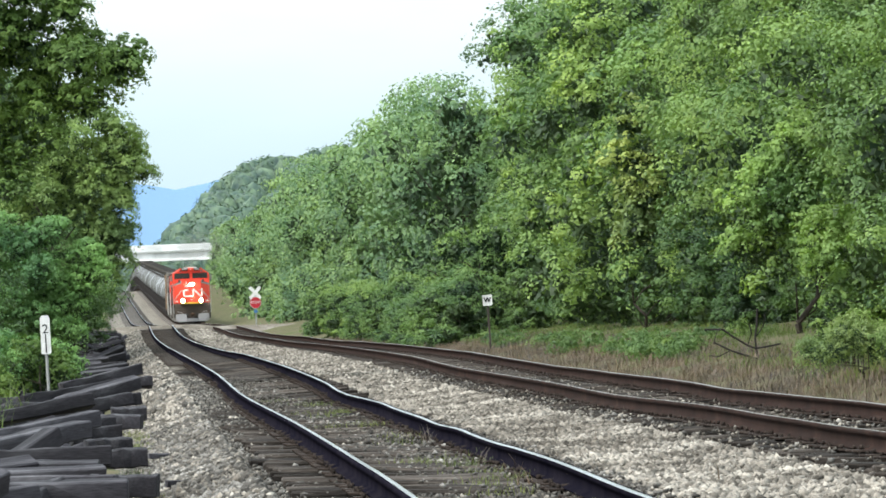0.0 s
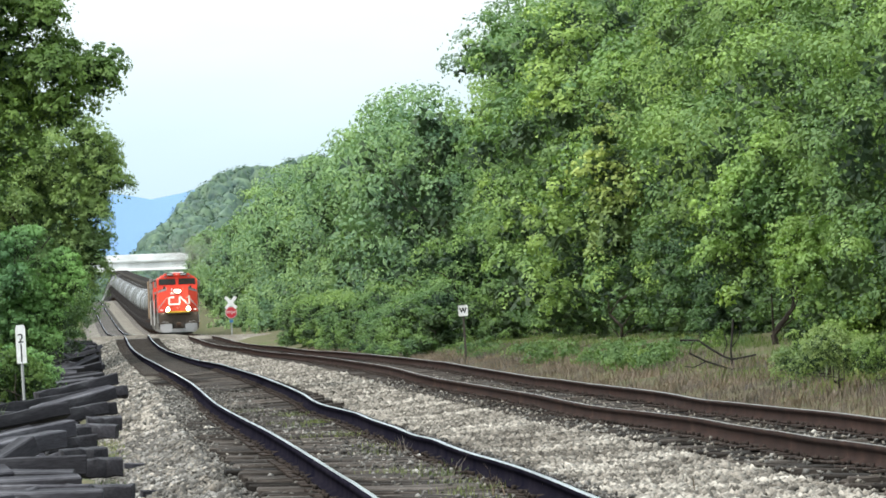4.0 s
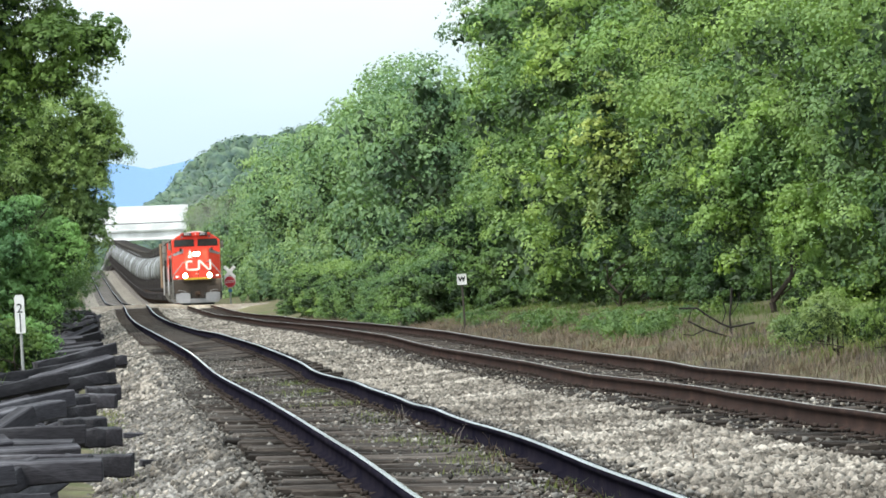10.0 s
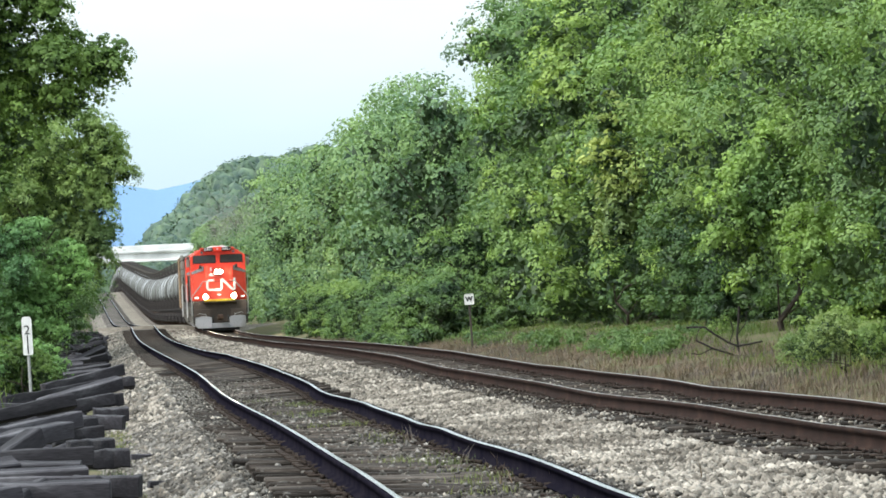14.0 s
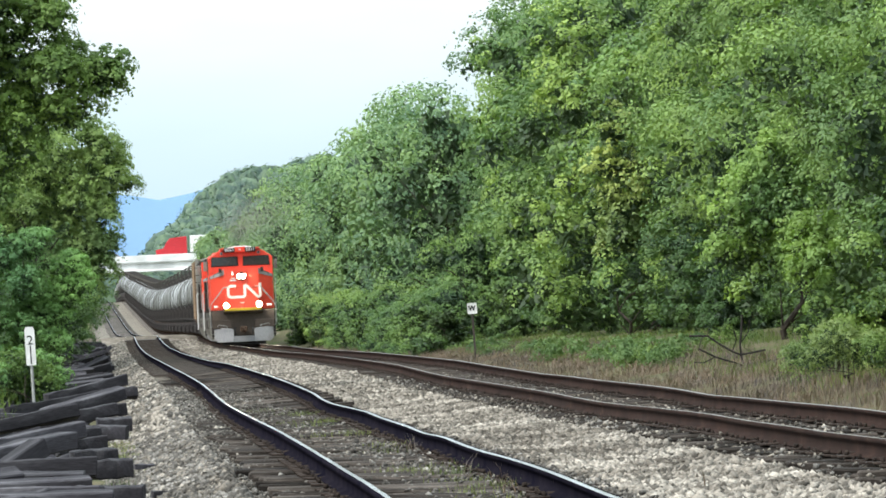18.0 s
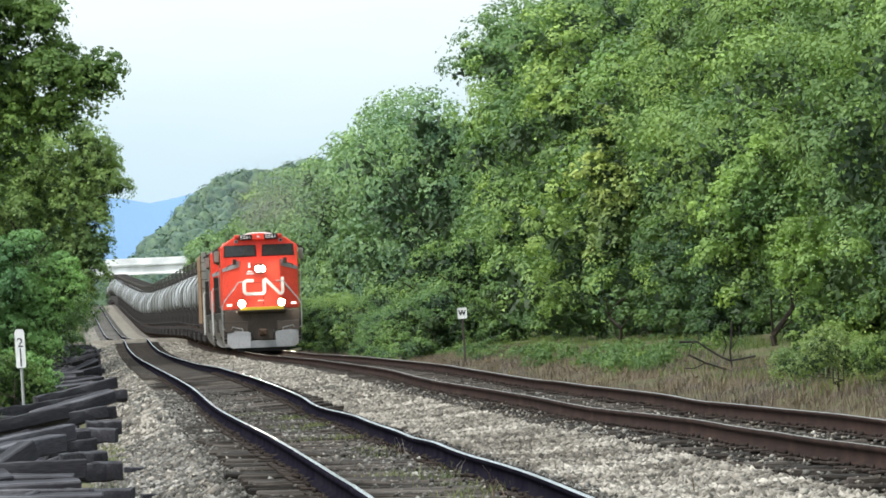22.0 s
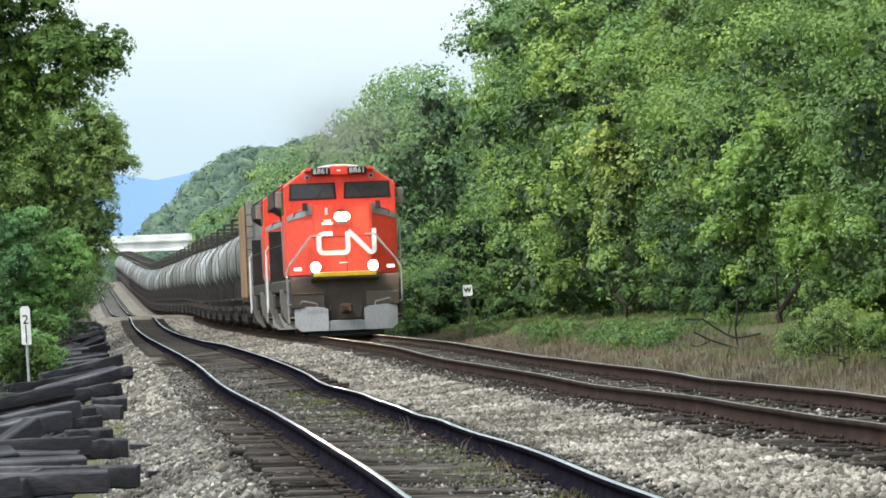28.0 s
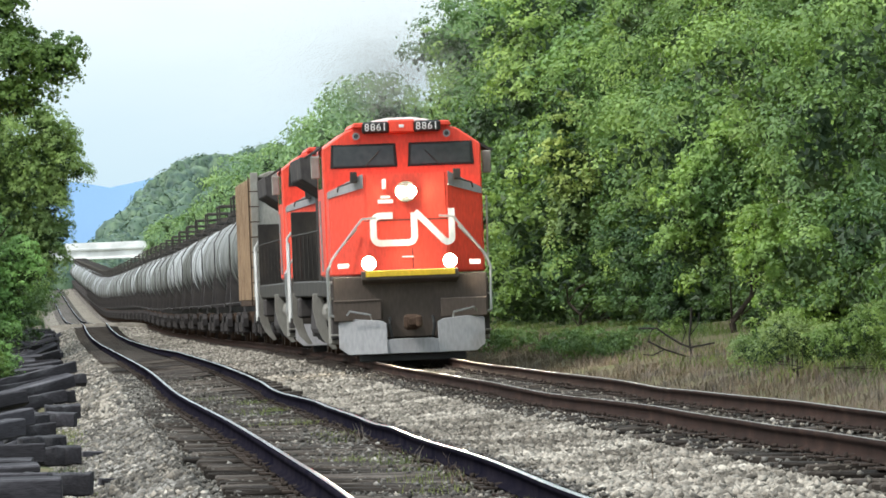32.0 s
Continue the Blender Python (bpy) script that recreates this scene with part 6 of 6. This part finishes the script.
plate = part("plate", box(-0.135, 0.135, -0.012, 0.0, 1.31, 1.62, 0.02), SIGN_WHITE, post)
lettering("W", 0.185, Matrix.Translation((0, -0.016, 1.465)) @ FACE, SIGN_BLACK, plate, "letter", "", 0.002, 0.009)

p = on_line(SPACING + 2.76, 470.0, -0.05)
xing = thing("crossing_sign", "red stop sign below a white crossbuck on a post", "sign", Matrix.Translation(p))
part("post", box(-0.05, 0.05, 0.03, 0.13, -0.5, 2.25, 0.01), POST_STEEL, xing)
for s in (-1, 1):
    bm = box(-0.54, 0.54, -0.03 - 0.01 * s, -0.01 - 0.01 * s, -0.115, 0.115, 0.004)
    bmesh.ops.rotate(bm, cent=(0, 0, 0), matrix=Matrix.Rotation(radians(48 * s), 3, "Y"), verts=bm.verts[:])
    bmesh.ops.translate(bm, vec=(0, 0, 2.04), verts=bm.verts[:])
    part("crossbuck_arm", bm, SIGN_WHITE, xing)
octo = [(0.40 * math.cos(radians(22.5 + 45 * k)), 1.36 + 0.40 * math.sin(radians(22.5 + 45 * k))) for k in range(8)]
part("stop_border", prism([(x * 1.07, 1.36 + (z - 1.36) * 1.07) for x, z in octo], "y", -0.050, -0.040), SIGN_WHITE, xing)
stop = part("stop_plate", prism(octo, "y", -0.060, -0.051), SIGN_RED, xing, "red octagonal plate")
lettering("STOP", 0.27, Matrix.Translation((0, -0.064, 1.36)) @ FACE, SIGN_WHITE, stop, "lettering", "", 0.002)
part("small_plate", box(-0.13, 0.13, -0.03, -0.02, 0.66, 0.86, 0.004), SIGN_BLUE, xing)

# discarded ties heaped beside the near track
TIES = [tie_mesh(s) for s in range(1, 6)]
for me in TIES:
    me.materials.append(OLD_TIE)
r = np.random.default_rng(23)
y = 56.0
k = 0
while y < 428:
    near = y < 150
    turn = 8 + r.normal() * 16 if r.random() < 0.3 else r.uniform(22, 68) if near else r.uniform(-35, 75)
    size = 1.0 if r.random() < (0.30 if near else 0.6) else r.uniform(0.22, 0.62)
    off = (-3.1 if near else -2.5) - 1.3 * size * math.cos(radians(turn)) - abs(r.normal()) * (0.28 if near else 0.4) + 0.12
    layer = r.choice([0.12, 0.15, 0.20, 0.28]) if near else r.choice([0.15, 0.30, 0.42])
    p = on_line(off, y, float(np.interp(off, [-6, -4.6, -3.6, -2.6], [-0.25, -0.40, -0.55, -0.68])) - 0.02 + layer)
    ob = new("discarded_tie", TIES[k % 5])
    ob.matrix_basis = Matrix.LocRotScale(p, (Matrix.Rotation(radians(turn + 2.9), 3, "Z") @ Matrix.Rotation(radians(r.normal() * 7), 3, "Y") @ Matrix.Rotation(radians(r.normal() * 20), 3, "X")).to_quaternion(), (size, r.uniform(0.95, 1.2), r.uniform(0.95, 1.2)))
    tagged(ob, "old creosote-black railroad tie dumped on the heap" if size == 1.0 else "broken stub of a black railroad tie on the heap", "railroad tie", "discarded ties beside the track")
    y += r.uniform(0.4, 0.9) if near else r.uniform(1.0, 2.6)
    k += 1
# the ties and sawn-off stubs that lie on top, along the foot of the ballast: place, height of the top, turn, tilt, length
for x, y, z, turn, tilt, size in ((-4.75, 71.5, -0.06, 62, -4, 1.0), (-4.55, 67.4, -0.15, 3, 0, 0.75), (-3.95, 58.6, -0.27, 2, 0, 0.75), (-4.1, 60.4, -0.25, -3, 1, 0.72), (-4.3, 62.6, -0.24, 4, 0, 0.70), (-4.4, 64.8, -0.22, 2, 1, 0.65),
                                  (-3.15, 61.4, -0.30, -6, 2, 0.24), (-3.66, 71.2, -0.27, 5, 0, 0.20), (-4.1, 76.6, -0.26, 18, -2, 0.20), (-4.65, 84, -0.25, 16, -3, 0.24), (-5.05, 90, -0.24, 20, -4, 0.26), (-5.1, 101.5, -0.28, 10, 0, 0.20),
                                  (-5.75, 104, -0.18, 24, -9, 0.45), (-5.72, 112, -0.22, 20, -5, 0.22), (-6.85, 126, 0.0, 24, -11, 0.62), (-6.15, 128, -0.12, 10, 0, 0.14), (-8.1, 140, -0.10, 12, -4, 0.70), (-8.0, 147, -0.14, 18, -5, 0.50),
                                  (-6.2, 113, -0.10, 30, -12, 0.60), (-7.0, 118, -0.16, 40, -6, 0.80), (-6.3, 98, -0.14, 25, -8, 0.70), (-5.3, 80, -0.12, 35, -7, 0.80), (-4.9, 93.5, -0.26, -8, 3, 0.30), (-8.7, 158, -0.16, 20, -6, 0.60)):
    ob = new("discarded_tie", TIES[k % 5])
    ob.matrix_basis = Matrix.LocRotScale((x, y, z), (Matrix.Rotation(radians(turn), 3, "Z") @ Matrix.Rotation(radians(tilt), 3, "Y") @ Matrix.Rotation(radians(r.normal() * 6), 3, "X")).to_quaternion(), (size, 1.1, 1.1))
    tagged(ob, "old creosote-black railroad tie dumped on the heap" if size > 0.6 else "broken stub of a black railroad tie on the heap", "railroad tie", "discarded ties beside the track")
    k += 1
for o, y, turn in ((-1.95, 66, 25), (-2.05, 80, 18), (2.25, 92, 5), (1.95, 118, 12), (2.3, 77, 8)):
    ob = new("wood_scrap", TIES[k % 5])
    ob.matrix_basis = Matrix.LocRotScale(on_line(o, y, -0.24 if o > 0 else -0.38), Euler((0.1, 0.03, radians(turn))), (0.22, 0.35, 0.35))
    tagged(ob, "broken dark sliver of timber on the ballast", "wood scrap")
    k += 1


def tufts(name, label, mat, spots, per, height, spread, seed, category="grass", bow=1.0):
    """Clumps of thin bent blades."""
    r = np.random.default_rng(seed)
    n = len(spots) * per
    base = np.repeat(spots, per, 0) + np.stack([r.normal(size=n) * spread, r.normal(size=n) * spread, np.zeros(n)], 1)
    h = height * r.uniform(0.5, 1.35, n)
    a = r.uniform(0, 6.28, n)
    lean = r.uniform(0.15, 0.95, n) * h * bow
    w = (0.006 + 0.005 * r.random(n)) * min(1.0, 0.35 + height)
    d = np.stack([np.cos(a), np.sin(a), np.zeros(n)], 1)
    s = np.stack([-np.sin(a), np.cos(a), np.zeros(n)], 1) * w[:, None]
    up = np.array([0, 0, 1.0])
    v = np.stack([base - s, base + s, base + d * lean[:, None] * 0.35 + up * h[:, None] * 0.6 + s * 0.8, base + d * lean[:, None] * 0.35 + up * h[:, None] * 0.6 - s * 0.8, base + d * lean[:, None] + up * h[:, None]], 1).reshape(-1, 3)
    i = np.arange(n)[:, None] * 5
    f = np.concatenate([i + [[0, 1, 2]], i + [[0, 2, 3]], i + [[3, 2, 4]]], 1).reshape(-1, 3)
    tagged(new(name, mesh_of(name, v, f, mat)), label, category, kind="stuff")


def verge_spots(seed, n, o0, o1, y0, y1, up):
    r = np.random.default_rng(seed)
    y = y0 + (y1 - y0) * r.random(n) ** 1.3
    o = r.uniform(o0, o1, n)
    rel = np.interp(o, [-8, -6, -4.6, -3.6, -2.6, 5.9, 6.6, 7.4, 8.6, 10, 14], [-0.10, -0.25, -0.40, -0.55, -0.68, -0.66, -0.52, -0.34, -0.14, 0.05, 0.4])
    return np.stack([x_left(y) + o, y, (z_left(y) + z_right(y)) / 2 + rel + up], 1)


tufts("dry_grass", "dry straw-coloured grass along the verge", STRAW, verge_spots(1, 5600, 6.3, 10.2, 60, 330, -0.03), 20, 0.17, 0.16, 61)
tufts("grass", "long green grass and weeds along the verge", BLADE, verge_spots(2, 1300, 8.3, 12.5, 60, 330, -0.03), 22, 0.20, 0.18, 62)
REED = leaf_material("arching_reed_blades", (0.12, 0.17, 0.08), (0.27, 0.335, 0.17), 0.25)
tufts("tall_grass", "tall arching yellow-green grass at the foot of the trees", REED, verge_spots(6, 90, 9.3, 12.4, 90, 112, 0.0), 60, 0.40, 0.32, 66, "grass", 1.9)
tufts("weeds", "green weeds between the discarded ties and the trees", BLADE, verge_spots(3, 500, -7.0, -4.4, 90, 330, -0.03), 12, 0.5, 0.2, 63, "weeds")
r = np.random.default_rng(9)
yy = r.uniform(42, 110, 60)
oo = np.where(r.random(60) < 0.6, r.normal(size=60) * 0.25 + 0.35, -2.35 + r.normal(size=60) * 0.2)
sp = np.stack([x_left(yy) + oo, yy, z_left(yy) + np.where(oo < -1.5, -0.5, -0.22)], 1)
TRACK_BLADE = leaf_material("dusty_weed_blades", (0.085, 0.115, 0.05), (0.17, 0.20, 0.10), 0.2)
tufts("track_weeds", "small green weeds growing between the rails", TRACK_BLADE, sp, 46, 0.075, 0.16, 64, "weeds")
yy = r.uniform(44, 75, 14)
oo = np.where(r.random(14) < 0.5, 0.62 + r.normal(size=14) * 0.1, r.uniform(1.5, 2.7, 14))
sp = np.stack([x_left(yy) + oo, yy, z_left(yy) - 0.23], 1)
tufts("dead_stalks", "thin dead brown stalks standing in the ballast", STRAW, sp, 3, 0.17, 0.05, 65, "weeds")

# a dead, leafless sapling with crooked branches on the verge
DEAD_WOOD = surface("blackened_dead_wood", [(0.3, (0.012, 0.010, 0.009)), (0.7, (0.035, 0.029, 0.025))], 6, 40, 0.9, 0, 0.5, 0.01)
p = on_line(9.03, 124.0, -0.06)
dead = thing("dead_sapling", "dead leafless sapling with crooked dark branches", "dead tree", Matrix.Translation(p))
part("stem", bent([(0.03, 0, -0.4), (0, 0, 0.0), (-0.03, 0.01, 0.24), (-0.04, 0, 0.41), (0.0, 0, 0.66), (0.02, 0, 0.95)], 0.019), DEAD_WOOD, dead)
for pts, thick in (([(-0.02, 0, 0.03), (-0.31, -0.05, 0.13), (-0.50, -0.08, 0.20), (-0.80, -0.1, 0.36)], 0.017), ([(-0.80, -0.1, 0.36), (-0.74, -0.1, 0.55), (-0.64, -0.1, 0.60)], 0.008),
                   ([(-0.96, 0.05, 0.60), (-0.62, 0.05, 0.59), (-0.44, 0.04, 0.45), (-0.18, 0.02, 0.28), (-0.03, 0, 0.22)], 0.018), ([(-0.03, 0, 0.22), (0.2, -0.04, 0.25), (0.42, -0.05, 0.29)], 0.017),
                   ([(-0.18, 0.02, 0.28), (-0.10, 0.05, 0.50), (-0.14, 0.06, 0.68)], 0.010), ([(-0.50, -0.08, 0.20), (-0.72, -0.05, 0.10), (-0.90, -0.05, 0.12)], 0.009), ([(-0.04, 0, 0.41), (0.12, 0.04, 0.62), (0.16, 0.05, 0.85)], 0.009)):
    part("branch", bent(pts, thick), DEAD_WOOD, dead)

# a small bird that crosses the sky over the line and turns back
FEATHER = plain("dark_feathers", (0.05, 0.045, 0.045), 0.8)
bird = thing("bird", "small dark bird gliding across the pale sky", "bird")
part("body", prism([(-0.10, 0.0), (-0.05, 0.025), (0.05, 0.03), (0.09, 0.012), (0.11, 0.0), (0.06, -0.022), (-0.04, -0.018)], "y", -0.022, 0.022, None, 0.006), FEATHER, bird)
part("tail", prism([(-0.17, -0.025), (-0.17, 0.025), (-0.08, 0.014), (-0.08, -0.014)], "z", -0.003, 0.003), FEATHER, bird)
for sd in (-1, 1):
    bm = prism([(-0.035, sd * 0.015), (0.05, sd * 0.015), (0.03, sd * 0.09), (-0.045, sd * 0.20), (-0.04, sd * 0.10)], "z", -0.003, 0.003)
    for v in bm.verts:
        v.co.z += abs(v.co.y) * 0.45
    part("wing", bm, FEATHER, bird)
FLIGHT = [(0, 60, 30, 180), (12, 50, 24, 180), (20, 27, 13.5, 180), (23, 6.1, 11.5, 180), (23.7, 0.72, 11.09, 180), (24, -1.22, 11.0, 180), (24.3, -3.39, 10.82, 180), (24.5, -5.02, 10.8, 185), (25, -8.0, 10.6, 215), (25.5, -9.3, 10.1, 270),
          (26, -8.2, 9.6, 325), (26.5, -5.49, 9.2, 355), (26.7, -4.44, 9.1, 358), (27, -2.78, 8.68, 360), (27.3, -0.92, 8.08, 360), (28, 3.6, 7.2, 360), (30, 17, 6.5, 360), (32, 31, 9, 360)]


# ---------------------------------------------------------------- ties under the rails
for me in [tie_mesh(s) for s in range(11, 16)]:
    TIES.append(me)
    me.materials.append(TIE)
LAID = TIES[5:]
r = np.random.default_rng(31)
for t, off, zf in ((track_left, 0.0, z_left), (track_right, SPACING, z_right)):
    ys = np.arange(36.0, 470.0, 0.52)
    for n, y in enumerate(ys[:292]):
        ob = new("tie", LAID[n % 5])
        ob.parent = t
        ob.matrix_basis = Matrix.Translation((float(x_left(y)) + (float(spread(y)) if off > 1 else 0.0) + r.normal() * 0.04, y, float(zf(y)) - 0.192 - abs(r.normal()) * 0.014 - (0.035 if r.random() < 0.3 else 0))) @ Matrix.Rotation(cross_tilt(y, off), 4, "Y") @ Matrix.Rotation(radians(2.92 + r.normal() * 1.8), 4, "Z") @ Matrix.Rotation(radians(r.normal() * 3), 4, "X") @ Matrix.Diagonal((1, r.uniform(0.8, 1.12), 1, 1))
    back = np.arange(-60.0, 36.0, 0.52)
    c = np.stack([x_left(back) + (spread(back) if off > 1 else 0.0), back, zf(back) - 0.29], 1)
    v, f = boxes_arrays(c, np.tile([1.3, 0.115, 0.09], (len(back), 1)))
    ob = mpart("near_ties", mesh_of("near_ties", v, f, TIE), t)
    ob["kind"] = "stuff"
    far = np.concatenate([ys[292:], np.arange(470.0, 1300.0, 0.52)])
    mid = far[far < 432]
    c = np.stack([x_left(mid) + (spread(mid) if off > 1 else 0.0) + r.normal(size=len(mid)) * 0.05, mid, zf(mid) - 0.285], 1)
    v, f = boxes_arrays(c, np.tile([1.3, 0.115, 0.09], (len(mid), 1)))
    ob = mpart("farther_ties", mesh_of("farther_ties", v, f, TIE), t)
    ob["kind"] = "stuff"
    far = far[far >= 432]
    c = np.stack([x_left(far) + (spread(far) if off > 1 else 0.0) + r.normal(size=len(far)) * 0.05, far, zf(far) - 0.28], 1)
    v, f = boxes_arrays(c, np.tile([1.3, 0.115, 0.09], (len(far), 1)))
    ob = mpart("far_ties", mesh_of("far_ties", v, f, DUSTY_TIE), t)
    ob["kind"] = "stuff"


motions()
